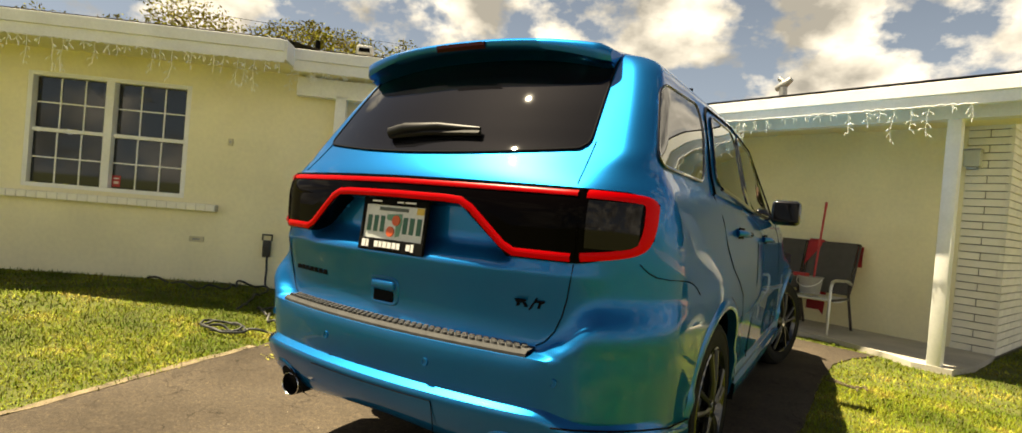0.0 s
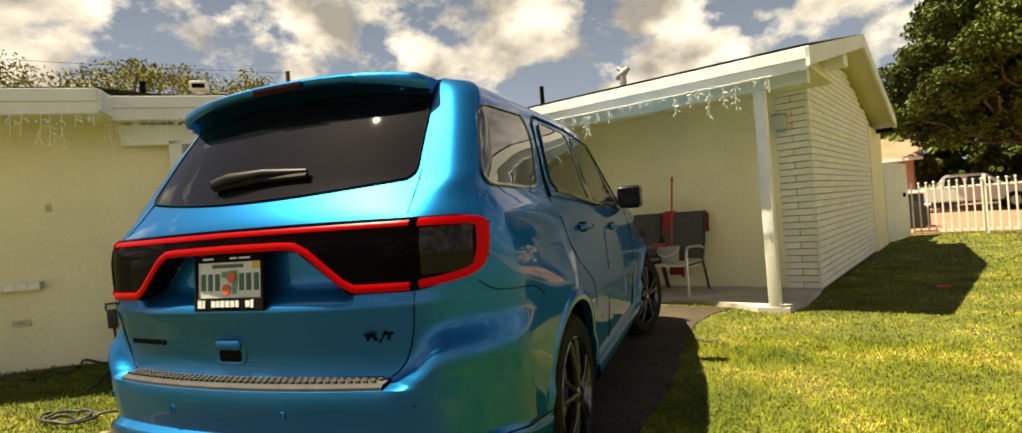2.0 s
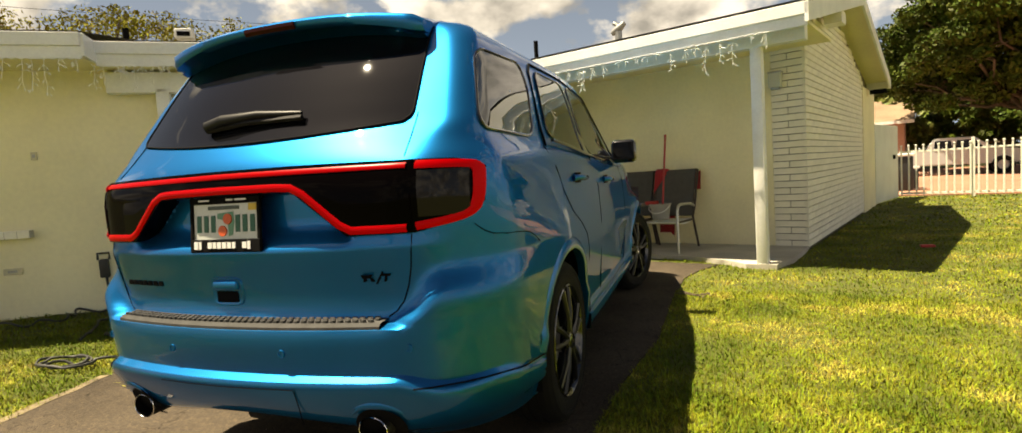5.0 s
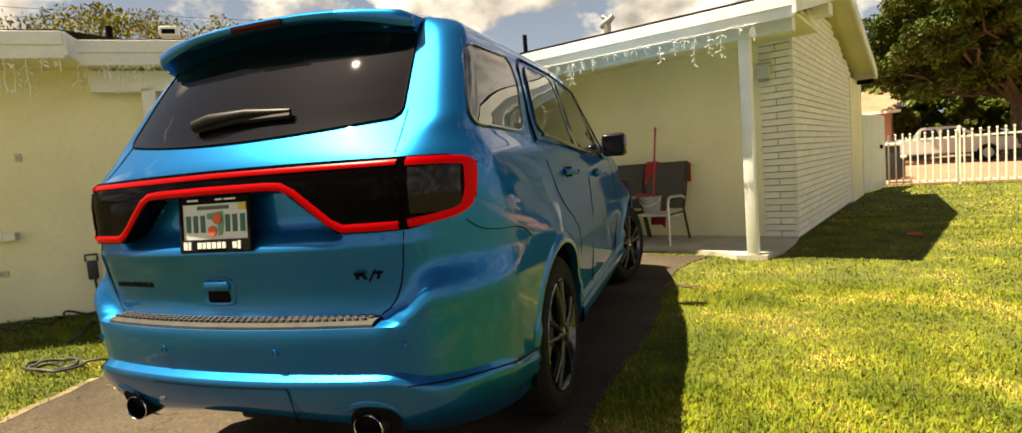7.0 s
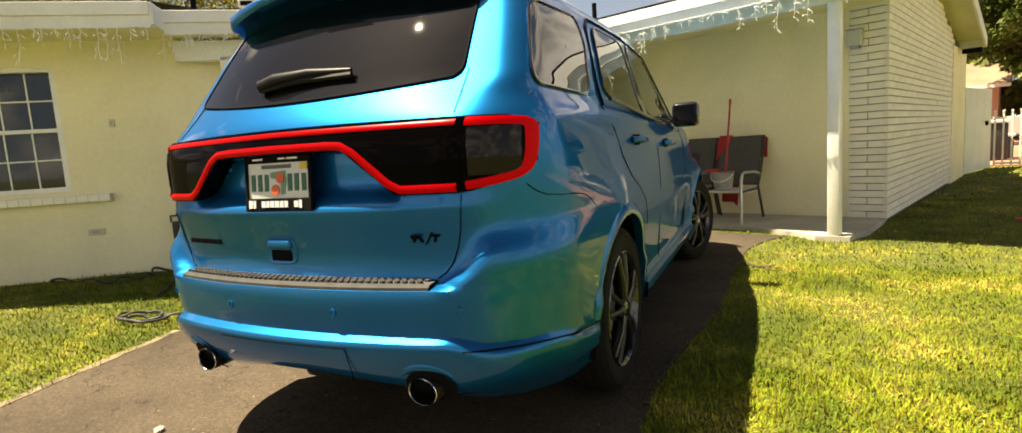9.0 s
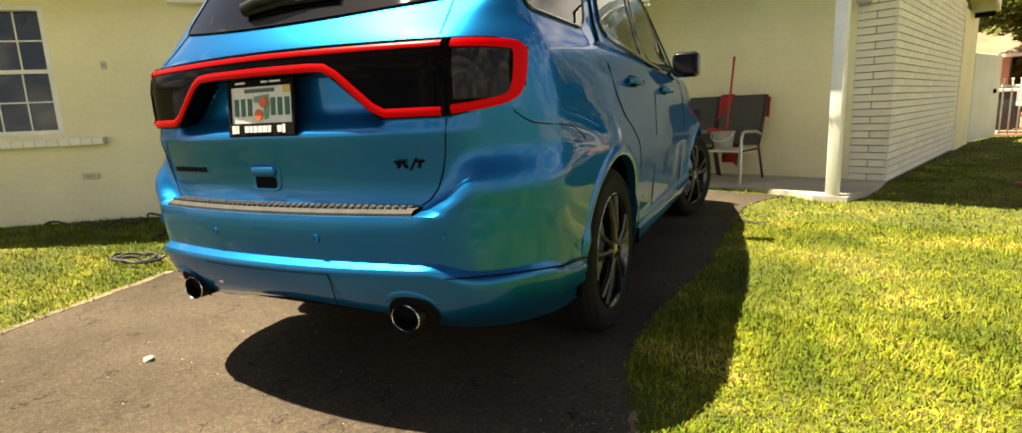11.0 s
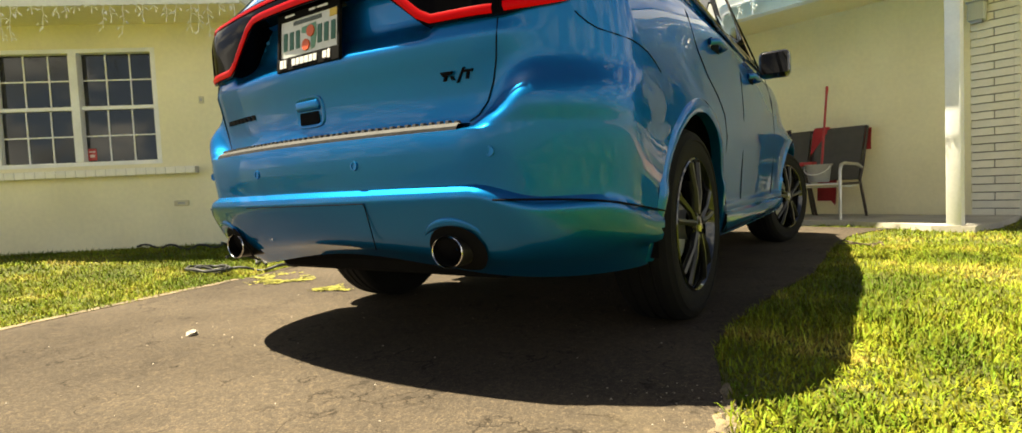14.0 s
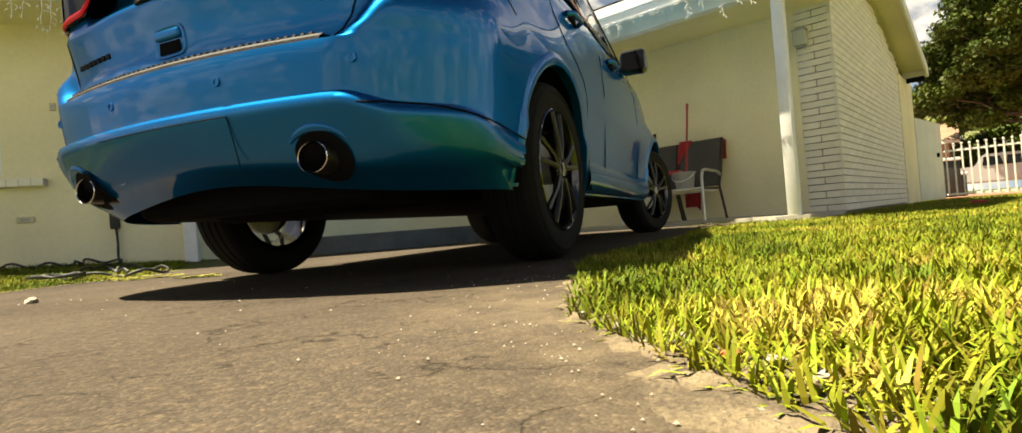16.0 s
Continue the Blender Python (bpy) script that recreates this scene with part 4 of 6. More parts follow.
def tail_details(car):
    # tailgate shut lines
    for sx in (1, -1):
        path = [(.700, 1.03), (.698, .98), (.688, .92), (.672, .86), (.652, .81), (.625, .775), (.60, .760)]
        seam(car, [(sx * x, rear_y(x, z) - .001, z) for x, z in path])
        path = [(.672, 1.285), (.668, 1.34), (.664, 1.40), (.662, 1.44)]
        seam(car, [(sx * x, rear_y(x, z) - .0008, z) for x, z in path])
        path = [(.270, 1.046), (.282, 1.034), (.303, 1.018), (.335, 1.004), (.40, .996), (.475, .992), (.54, .986), (.60, .977), (.66, .955), (.705, .928)]
        seam(car, [(sx * (flank_x(y, z) + .0004), y, z) for y, z in path], .0022)
        rows = [(side_x(y, .5) + .0035, y, z) for y, z in ((.45, .499), (.52, .491), (.60, .480), (.70, .468))]
        front = [(x, rear_y(x, .56) - .004, z) for x, z in ((.70, .538), (.756, .536), (.837, .531), (.880, .526), (.906, .521), (.930, .512))]
        seam(car, [(sx * x, y, z) for x, y, z in front + rows], .0032, "bumper_seam")
    # bumper step
    rows = []
    for k in range(61):
        x = .60 * (k / 30 - 1)
        y0 = rear_y(x, .735)
        rows.append([(x, y0 - .004, .728), (x, y0 - .002, .742), (x, y0 + .012, .752), (x, y0 + .075, .757)])
    step = part("bumper_step", grid_bm(rows), BLACK_PLASTIC, car, "dark grey bumper step with a honeycomb tread", smooth=40)
    rows = [[(x, rear_y(x, .735) - .006, .726), (x, rear_y(x, .735) - .004, .7425), (x, rear_y(x, .735) + .010, .7535)] for x in (.60 * (k / 30 - 1) for k in range(61))]
    part("step_lip", grid_bm(rows), GREY_PLASTIC, step, "dark grey lip", smooth=40)
    bm = bmesh.new()
    for r in range(3):
        for k in range(44):
            x = .575 * ((k + .5 * (r % 2)) / 21.75 - 1)
            y = rear_y(x, .735) + .018 + .02 * r
            ring = [bm.verts.new((x + .0130 * math.cos(a) * s, y + .0092 * math.sin(a) * s, z)) for s, z in ((1, .754), (.82, .7615)) for a in (math.radians(60 * i) for i in range(6))]
            for i in range(6):
                bm.faces.new((ring[i], ring[(i + 1) % 6], ring[6 + (i + 1) % 6], ring[6 + i]))
            bm.faces.new(ring[6:])
    tagged(part("step_tread", bm, GREY_PLASTIC, step), kind="stuff")
    # tow cover panel lines
    for sx in (1,):
        path = [(sx * .283, .40), (sx * .295, .47), (sx * .303, .53), (sx * .300, .541)]
        seam(car, [(x, rear_y(x, z) - .003, z) for x, z in path], .0018)
    seam(car, [(x, rear_y(x, .541) - .003, .541) for x in (-.30, -.15, 0, .15, .30)], .0016)
    # sensors
    for x, z in ((-.69, .668), (-.25, .655), (.25, .655), (.69, .668)):
        bm = lathe_bm(((.0145, 0), (.0135, -.004), (.009, -.004), (.009, -.0015), (.001, -.0015)), 16, 'Y')
        bmesh.ops.translate(bm, vec=(x, rear_y(x, z) + .0, z), verts=bm.verts)
        part("parking_sensor", bm, PAINT, car, smooth=40)
    # handle; a black block paints the shade of its finger pocket
    hy = rear_y(0, .85)
    rows = []
    for f, d in ((1.0, .002), (.95, -.005), (.86, -.006), (.78, -.003), (.60, -.0025), (.05, -.0025)):
        ring = [(.078 * f * math.copysign(abs(math.cos(a)) ** .45, math.cos(a)), .053 * f * math.copysign(abs(math.sin(a)) ** .45, math.sin(a))) for a in (math.radians(10 * k + 5) for k in range(36))]
        rows.append([(x - .028, rear_y(x - .028, .85 + z) + d, .85 + z) for x, z in ring])
    pull = part("tailgate_handle", grid_bm(rows, closed=True), PAINT, car, smooth=50)
    part("handle_pocket", box_bm((.104, .014, .044), (-.028, hy + .002, .831), .006), SEAM, pull, "black block painting the shade in the finger pocket")
    part("handle_grip", box_bm((.118, .022, .034), (-.028, hy - .006, .872), .010, segs=3), PAINT, pull, smooth=40)
    # model name and trim badge as plain dark shapes
    plate_x = -.60
    for k in range(7):
        x = plate_x + .035 * k
        bm = box_bm((.024, .005, .019), (x, rear_y(x, .872) - .002, .872), .002)
        part("name_badge", bm, SEAM, car)
    for pts in (((.522, .903), (.562, .903), (.556, .894), (.53, .890)), ((.530, .892), (.539, .892), (.533, .878), (.524, .878)), ((.548, .89), (.557, .89), (.563, .878), (.553, .878)),
                ((.592, .910), (.598, .910), (.572, .870), (.566, .870)), ((.592, .903), (.622, .903), (.619, .896), (.589, .896)), ((.602, .897), (.610, .897), (.604, .878), (.596, .878))):
        bm = bmesh.new()
        bm.faces.new([bm.verts.new((x, rear_y(x, z) - .006, z)) for x, z in pts])
        part("trim_badge", thick(bm, .008), SEAM, car)
    # number plate: pale plate, dark frame, bars for what is written
    py, pz = rear_y(0, 1.0) + .008, 1.090
    plate = part("number_plate", box_bm((.305, .006, .160), (0, py, pz), .002), mat("plate_white", (.60, .63, .60), .45, 0, .08, 20, 90), car, "pale plate with green bars and an orange emblem")
    kept = [plate]
    for size, at in (((.325, .012, .024), (0, 0, .086)), ((.325, .014, .046), (0, 0, -.074)), ((.014, .012, .150), (-.1555, 0, .024)), ((.014, .012, .150), (.1555, 0, .024))):
        kept.append(part("plate_frame", box_bm(size, (at[0], py - .004, pz + at[2]), .003), UNDER, plate, "black plate frame"))
    green, orange, white = flat("plate_green", (.012, .10, .065), .5), flat("plate_orange", (.62, .10, .03), .5), flat("plate_lettering", (.8, .8, .78), .4)
    for x in (-.122, -.088, -.054, .060, .092, .126):
        kept.append(part("plate_bar", box_bm((.020, .003, .060), (x, py - .004, pz + .004)), green, plate))
    kept.append(part("plate_bar", box_bm((.145, .003, .013), (-.005, py - .004, pz + .060)), flat("plate_grey", (.06, .08, .07), .5), plate))
    bm = bmesh.new()
    bm.faces.new([bm.verts.new((x, py - .0045, pz + z)) for x, z in ((-.034, .040), (.040, .046), (.044, .010), (.036, -.036), (.018, -.040), (.014, .012), (-.034, .022))])
    kept.append(part("plate_map", thick(bm, .002), flat("plate_pale_green", (.10, .26, .17), .5), plate, "pale green map shape"))
    kept.append(part("plate_sticker", box_bm((.034, .003, .024), (.126, py - .004, pz + .060)), flat("sticker_yellow", (.6, .42, .06), .5), plate))
    for x, z, r in ((.016, .020, .019), (-.008, -.022, .019)):
        bm = lathe_bm(((r, 0), (r, -.004), (.0005, -.004)), 20, 'Y')
        bmesh.ops.translate(bm, vec=(x, py - .0045, pz + z), verts=bm.verts)
        kept.append(part("plate_emblem", bm, orange, plate))
    x = -.140
    for wd in (.018, .012, 0, .019, .015, .019, .019, .017, .015, 0, .018, .012):
        if wd:
            kept.append(part("frame_bar", box_bm((wd, .004, .028 if x < -.11 or x > .10 else .022), (x + wd / 2, py - .0115, pz - .072)), white, plate))
        x += wd + .005 if wd else .026
    for x, wd in ((-.09, .05), (.03, .03), (.08, .05)):
        kept.append(part("frame_bar", box_bm((wd, .003, .006), (x, py - .0105, pz + .087)), white, plate))
    lean = Matrix.Translation((0, py, pz - .09)) @ Matrix.Rotation(radians(-5), 4, 'X') @ Matrix.Translation((0, -py, .09 - pz))
    for ob in kept:
        ob.data.transform(lean)
    for x in (-.11, .11):
        part("plate_lamp", box_bm((.05, .03, .012), (x, rear_y(x, 1.18) + .04, 1.183), .003), BLACK_PLASTIC, car)
    # exhaust tips; a black disc on the bumper paints each cut-out's shade
    for sx in (1, -1):
        tip_x = .552 if sx > 0 else -.505
        y0 = rear_y(.565, .452) - .002
        rows = []
        for f in (1.0, .7, .4, .05):
            ring = [(abs(tip_x) + .012 + .082 * f * math.cos(a), .402 + .070 * f * math.sin(a)) for a in (math.radians(10 * k) for k in range(36))]
            rows.append([(sx * x, rear_y(x, z) - .0035, z) for x, z in ring])
        part("exhaust_cutout", grid_bm(rows, closed=True), UNDER, car, "black disc painting the shade of the exhaust opening", smooth=60)
        arc = [(sx * (.560 + .100 * math.cos(a)), rear_y(.560 + .100 * math.cos(a), .43) - .002 - .006 * math.sin(a), .398 + .088 * math.sin(a)) for a in (math.radians(5 * i + 32.5) for i in range(24))]
        part("exhaust_brow", tube_bm(arc, .02, 8, taper=[.003 + .017 * math.sin(math.pi * i / 23) for i in range(24)]), PAINT, car, smooth=60)
        tip = lathe_bm(((.048, .16), (.049, -.026)), 32, 'Y')
        bmesh.ops.transform(tip, matrix=Matrix.Translation((tip_x, y0 + .022, .398)) @ Matrix.Diagonal((1.12, 1, .92, 1)), verts=tip.verts)
        pipe = part("exhaust_tip", tip, STEEL_DARK, car, "dark oval exhaust tip with a chrome rim", smooth=40)
        rim = lathe_bm(((.049, -.026), (.0495, -.031), (.0478, -.033), (.0462, -.031), (.0458, -.024)), 32, 'Y')
        bmesh.ops.transform(rim, matrix=Matrix.Translation((tip_x, y0 + .022, .398)) @ Matrix.Diagonal((1.12, 1, .92, 1)), verts=rim.verts)
        part("tip_rim", rim, CHROME, pipe, "thin chrome rim", smooth=40)
        bore = lathe_bm(((.0435, -.031), (.040, .10), (.001, .10)), 24, 'Y')
        bmesh.ops.transform(bore, matrix=Matrix.Translation((tip_x, y0 + .022, .398)) @ Matrix.Diagonal((1.12, 1, .92, 1)), verts=bore.verts)
        part("pipe_bore", bore, UNDER, pipe)


def wheel(car, x, y, left, steer=0.0):
    sx = -1 if left else 1
    hub = empty("wheel")
    hub.parent = car
    m = Matrix.Translation((x, y, HUB_Z)) @ Matrix.Rotation(radians(steer), 4, 'Z') @ Matrix.Diagonal((sx, 1, 1, 1))

    def put(name, bm, material, smooth=40, label="", parent=hub):
        bmesh.ops.transform(bm, matrix=m, verts=bm.verts)
        if sx < 0:
            bmesh.ops.reverse_faces(bm, faces=bm.faces)
        return part(name, bm, material, parent, label, smooth)
    tyre = [(.268, -.235), (.300, -.250), (.340, -.252), (.370, -.240), (.384, -.215), (.3855, -.185), (.381, -.182), (.381, -.176), (.3875, -.173), (.3875, -.142), (.382, -.139), (.382, -.131), (.3875, -.128),
            (.3875, -.097), (.381, -.094), (.381, -.086), (.3855, -.083), (.384, -.055), (.370, -.030), (.352, -.018), (.350, -.015), (.335, -.012), (.332, -.016), (.300, -.014), (.272, -.022), (.262, -.030)]
    put("tyre", lathe_bm(tyre, 64), RUBBER, 25, "black rubber tyre")
    rim = [(.262, -.235), (.262, -.030), (.268, -.020), (.262, -.016), (.250, -.030), (.243, -.060), (.240, -.22)]
    put("rim", lathe_bm(rim, 64), GLOSS_BLACK, 30, "gloss black wheel rim")
    put("wheel_disc", lathe_bm(((.17, -.14), (.17, -.115), (.06, -.115), (.06, -.03), (.001, -.03)), 40), STEEL, 30, "dull steel brake disc")
    for k in range(5):
        for d in (-11, 11):
            a = math.radians(72 * k + 90 + d)
            a2 = math.radians(72 * k + 90 + d * .55)
            bm = tube_bm([(-.022, .045 * math.cos(a2), .045 * math.sin(a2)), (-.014, .13 * math.cos(a), .13 * math.sin(a)), (-.028, .252 * math.cos(a), .252 * math.sin(a))], .011, 6, taper=(.017, .011, .014))
            put("spoke", bm, SPOKE, 50)
    put("hub_cap", lathe_bm(((.062, -.05), (.060, -.020), (.034, -.012), (.030, -.008), (.001, -.006)), 28), GLOSS_BLACK, 30)
    for k in range(5):
        a = math.radians(72 * k + 54)
        bm = lathe_bm(((.009, -.03), (.009, -.010), (.001, -.008)), 8)
        bmesh.ops.translate(bm, vec=(0, .047 * math.cos(a), .047 * math.sin(a)), verts=bm.verts)
        put("wheel_nut", bm, STEEL_DARK, 40)


def car_sides(car):
    for sx in (1, -1):
        X = lambda y, z, o=.001: sx * (side_x(y, z) + o)
        bt = lambda y: top_z(y) - .03
        seam(car, [(X(y, z), y, z) for y, z in ((1.10, 1.33), (1.14, 1.22), (1.20, 1.10), (1.30, 1.00), (1.45, .93), (1.57, .86), (1.62, .76), (1.64, .60), (1.66, .46))])
        seam(car, [(X(2.06, z), 2.06, z) for z in (1.31, 1.1, .9, .7, .5, .43)])
        seam(car, [(X(y, z), y, z) for y, z in ((3.20, 1.29), (3.27, 1.1), (3.30, .9), (3.30, .7), (3.27, .5), (3.22, .43))])
        seam(car, [(X(y, .43), y, .43) for y in (1.66, 2.0, 2.5, 3.0, 3.22)], .006)
        rows = [[(X(y, z, o), y, z) for z, o in ((.415, .002), (.40, .026), (.36, .032), (.31, .02), (.285, -.03))] for y in (1.60, 1.8, 2.2, 2.6, 3.0, 3.4, 3.68)]
        part("side_sill", grid_bm(rows), PAINT, car, smooth=40)
        for y, z in ((1.42, 1.165), (2.28, 1.135)):
            h = part("door_handle", tube_bm([(X(y, z, .004), y, z), (X(y, z, .034), y + .03, z + .002), (X(y, z, .036), y + .16, z - .004), (X(y, z, .004), y + .195, z - .006)], .015, 8, taper=(.016, .014, .014, .014)), PAINT, car, smooth=50)
            # black plate on the door paints the shade behind the handle
            bm = box_bm((.004, .13, .055), (X(y + .10, z, .002), y + .10, z), .0)
            part("handle_recess", bm, SEAM, h)
        # mirror
        bm = box_bm((.20, .11, .185), (sx * .940, 3.16, 1.335), .04, segs=4)
        mir = part("door_mirror", bm, GLOSS_BLACK, car, "gloss black door mirror", smooth=40)
        part("mirror_glass", box_bm((.165, .006, .140), (sx * .945, 3.104, 1.337), .002), GLASS_DARK, mir)
        part("mirror_arm", tube_bm([(sx * .83, 3.16, 1.305), (sx * .88, 3.16, 1.275), (sx * .94, 3.16, 1.28)], .025, 8), GLOSS_BLACK, mir)
        # head lamp
        rows = [[(sx * x, y + .012, z) for x, y in ((.50, 4.985), (.62, 4.94), (.74, 4.85), (.84, 4.71))] for z in (.86, .93, .99)]
        part("head_lamp", grid_bm(rows), LENS_GREY, car, smooth=40)
    rows = [[(x, FRONT_Y + .012 - .12 * (x / .42) ** 2 - .10 * abs(z - .62), z) for x in (.40 * (k / 6 - 1) for k in range(13))] for z in (.68, .78, .92)]
    part("grille", grid_bm(rows), BLACK_PLASTIC, car)
    bm = box_bm((1.5, 3.6, .10), (0, 2.65, .33), .04)
    box_bm((1.2, .55, .20), (0, .55, .38), .05, bm)
    part("underbody", bm, UNDER, car)
    part("rear_axle", tube_bm([(-.8, HUB_Y, HUB_Z), (.8, HUB_Y, HUB_Z)], .05, 10), UNDER, car)
    bm = lathe_bm(((.01, -.35), (.12, -.33), (.13, 0), (.12, .33), (.01, .35)), 20)
    bmesh.ops.transform(bm, matrix=Matrix.Translation((0, .52, .33)) @ Matrix.Diagonal((1, 1, .6, 1)), verts=bm.verts)
    part("silencer", bm, UNDER, car, smooth=40)


def build_car():
    car = empty("car", label="metallic blue family car parked on a dark asphalt drive", category="car")
    car_body(car)
    car_cabin(car)
    rear_lamps(car)
    tail_details(car)
    car_sides(car)
    for y in (HUB_Y, HUB_FRONT):
        x = .955 if y == HUB_Y else .890
        wheel(car, x, y, False, 0 if y == HUB_Y else -17)
        wheel(car, -x + .032, y, True, 0 if y == HUB_Y else -17)
    # the far flank stands a little closer in
    for ob in car.children_recursive:
        if ob.type == 'MESH' and ob.parent.type != 'EMPTY' or ob.parent == car:
            for v in (ob.data.vertices if ob.type == 'MESH' else ()):
                if v.co.x < 0:
                    v.co.x *= .966
    return car


build_car()
# ---- things by the walls ----
METAL_BRONZE = mat("bronze_powder_coat", (.055, .042, .032), .45, .3, .2, 10, 80)
SLING = mat("grey_sling_fabric", (.075, .070, .064), .85, 0, .12, 12, 220, .3, 500)
ALUM = mat("worn_aluminium", (.55, .54, .5), .4, .8, .12, 10, 80)
RED_CLOTH = mat("red_cloth", (.34, .02, .025), .85, 0, .25, 6, 60, .3, 120)
BUCKET = mat("grey_bucket_plastic", (.36, .35, .33), .5, 0, .1, 8, 60)
RED_PLASTIC = mat("red_plastic", (.42, .03, .03), .45, 0, .1, 8, 60)


def patio_chair(m, towel=False):
    chair = empty("patio_chair", m, label="brown metal patio chair with a padded grey sling by the wall", category="chair", group="chairs by the porch wall")
    w = .29
    # local x across, local y to the back, z up
    part("seat", thick(grid_bm([[(x, y, .41 - .03 * math.sin(math.pi * (y + .28) / .56)) for x in (-w + .02, 0, w - .02)] for y in (-.28, -.15, 0, .15, .26)]), .022), ALUM if not towel else TRIM, chair, "pale seat")
    rows = [[(x, .26 + .20 * f, .44 + .62 * f) for x in (-w + .02, -.1, .1, w - .02)] for f in (0, .25, .5, .75, 1)]
    part("backrest", thick(grid_bm(rows), .035), SLING, chair, "grey padded sling", smooth=40)
    for f in (.33, .66):
        part("backrest_seam", tube_bm([(-w + .03, .26 + .2 * f - .02, .44 + .62 * f), (w - .03, .26 + .2 * f - .02, .44 + .62 * f)], .006, 6), BLACK_PLASTIC, chair)
    for sx in (-1, 1):
        part("front_leg", tube_bm([(sx * w, -.33, 0), (sx * w, -.32, .55), (sx * w, -.28, .62), (sx * w, -.20, .635), (sx * w, .15, .62), (sx * w, .28, .58)], .019, 8), ALUM, chair, "pale worn metal arm and leg", smooth=60)
        part("back_leg", tube_bm([(sx * w, .40, 0), (sx * w, .22, .44), (sx * w, .30, .58), (sx * w, .47, 1.07)], .017, 8), METAL_BRONZE, chair, smooth=60)
        part("side_rail", tube_bm([(sx * w, -.32, .40), (sx * w, .24, .40)], .015, 8), METAL_BRONZE, chair)
    part("top_rail", tube_bm([(-w, .47, 1.07), (w, .47, 1.07)], .017, 8), METAL_BRONZE, chair)
    part("front_rail", tube_bm([(-w, -.31, .40), (w, -.31, .40)], .017, 8), ALUM, chair)
    return chair


def wing_pose(u, v, z=0.0, turn=0.0):
    return WING_M @ Matrix.Translation((u, v, z)) @ Matrix.Rotation(radians(turn), 4, 'Z')


patio_chair(wing_pose(-1.64, -.66, .045), True)
patio_chair(wing_pose(-2.27, -.60, .045, 3))


def towel():
    """A red cloth hung over the chair's back and down behind it."""
    rows = []
    for i in range(17):
        t = i / 16
        row = []
        for k in range(13):
            x = -.31 + .63 * k / 12
            top = 1.10 if k < 4 else 1.045
            if t < .35:
                f = t / .35
                ln = .34 * max(.0, 1 - k / 4) if k < 4 else 0
                y, z = (.455 - .20 * (1 - f) * ln / .62 - .03 if k < 4 else .50), top - ln * (1 - f)
            elif t < .45:
                f = (t - .35) / .1
                y, z = (.43 + .08 * f if k < 4 else .51), top + .012 * math.sin(math.pi * f)
            else:
                f = (t - .45) / .55
                y, z = .51 - .02 * f + .015 * math.sin(k * 1.3 + f * 3), top - f * (.92 if k < 5 else .25)
            row.append((x, y, z))
        rows.append(row)
    ob = place("towel", thick(grid_bm(rows), .006), RED_CLOTH, smooth=60)
    ob.matrix_world = wing_pose(-1.64, -.66, .045)
    tagged(ob, "red towel hung over the back of a patio chair", "towel")


towel()


def mop_bucket():
    m = wing_pose(-1.70, -.70, .045 + .425)
    bucket = empty("mop_bucket", m, label="grey plastic mop bucket with red rim on a chair seat", category="bucket")
    part("pail", lathe_bm(((.001, .0), (.105, .0), (.112, .01), (.138, .20), (.142, .205), (.134, .205), (.108, .012), (.001, .012)), 28, 'Z'), BUCKET, bucket, smooth=40)
    part("rim", lathe_bm(((.138, .195), (.150, .20), (.150, .214), (.134, .214)), 28, 'Z'), BUCKET, bucket, smooth=40)
    part("wringer", box_bm((.16, .12, .05), (-.12, .0, .225), .012), RED_PLASTIC, bucket, "red plastic wringer")
    part("bucket_handle", tube_bm([(.145 * math.cos(a), -.03 - .12 * math.sin(a), .19 - .10 * math.sin(a)) for a in (math.pi * k / 12 for k in range(13))], .006, 6), TRIM, bucket, "white bucket handle")
    mop = empty("mop", label="mop with a long red handle standing in a bucket", category="mop")
    a, b = wing(-1.67, -.72, .50), wing(-1.72, -.38, 1.63)
    part("mop_handle", tube_bm([a, b], .013, 8), RED_PLASTIC, mop, "red handle")
    part("mop_grip", tube_bm([a.lerp(b, .93), b], .016, 8), RED_PLASTIC, mop)
    part("mop_head", lathe_bm(((.02, .0), (.06, .02), (.045, .08), (.015, .12)), 14, 'Z'), TRIM, mop, "white mop head").matrix_world = Matrix.Translation(a)


mop_bucket()


def wall_lantern():
    lan = empty("wall_lantern", wing_pose(-.33, -.02, 2.20), label="pale glass box lantern on the white brick wall", category="lamp")
    glass = flat("frosted_ribbed_glass", (.55, .56, .5), .25)
    part("back_plate", box_bm((.11, .02, .17), (0, -.005, 0), .004), STEEL, lan)
    part("glass_box", box_bm((.145, .11, .18), (0, -.075, 0), .006), glass, lan, "ribbed pale glass")
    for k in range(6):
        part("glass_rib", box_bm((.006, .006, .17), (-.06 + .024 * k, -.132, 0), .002), glass, lan)
    part("lantern_top", box_bm((.165, .125, .02), (0, -.07, .10), .005), STEEL, lan)
    part("lantern_base", box_bm((.10, .08, .03), (0, -.07, -.105), .006), STEEL, lan)
    pts = [(.02 + .035 * math.cos(k * .9), -.05 + .01 * math.sin(k * 2), -.13 - .012 * k + .03 * math.sin(k * .9)) for k in range(18)]
    part("loose_wire", tube_bm(pts, .004, 5), TRIM, lan, "loose white wire")


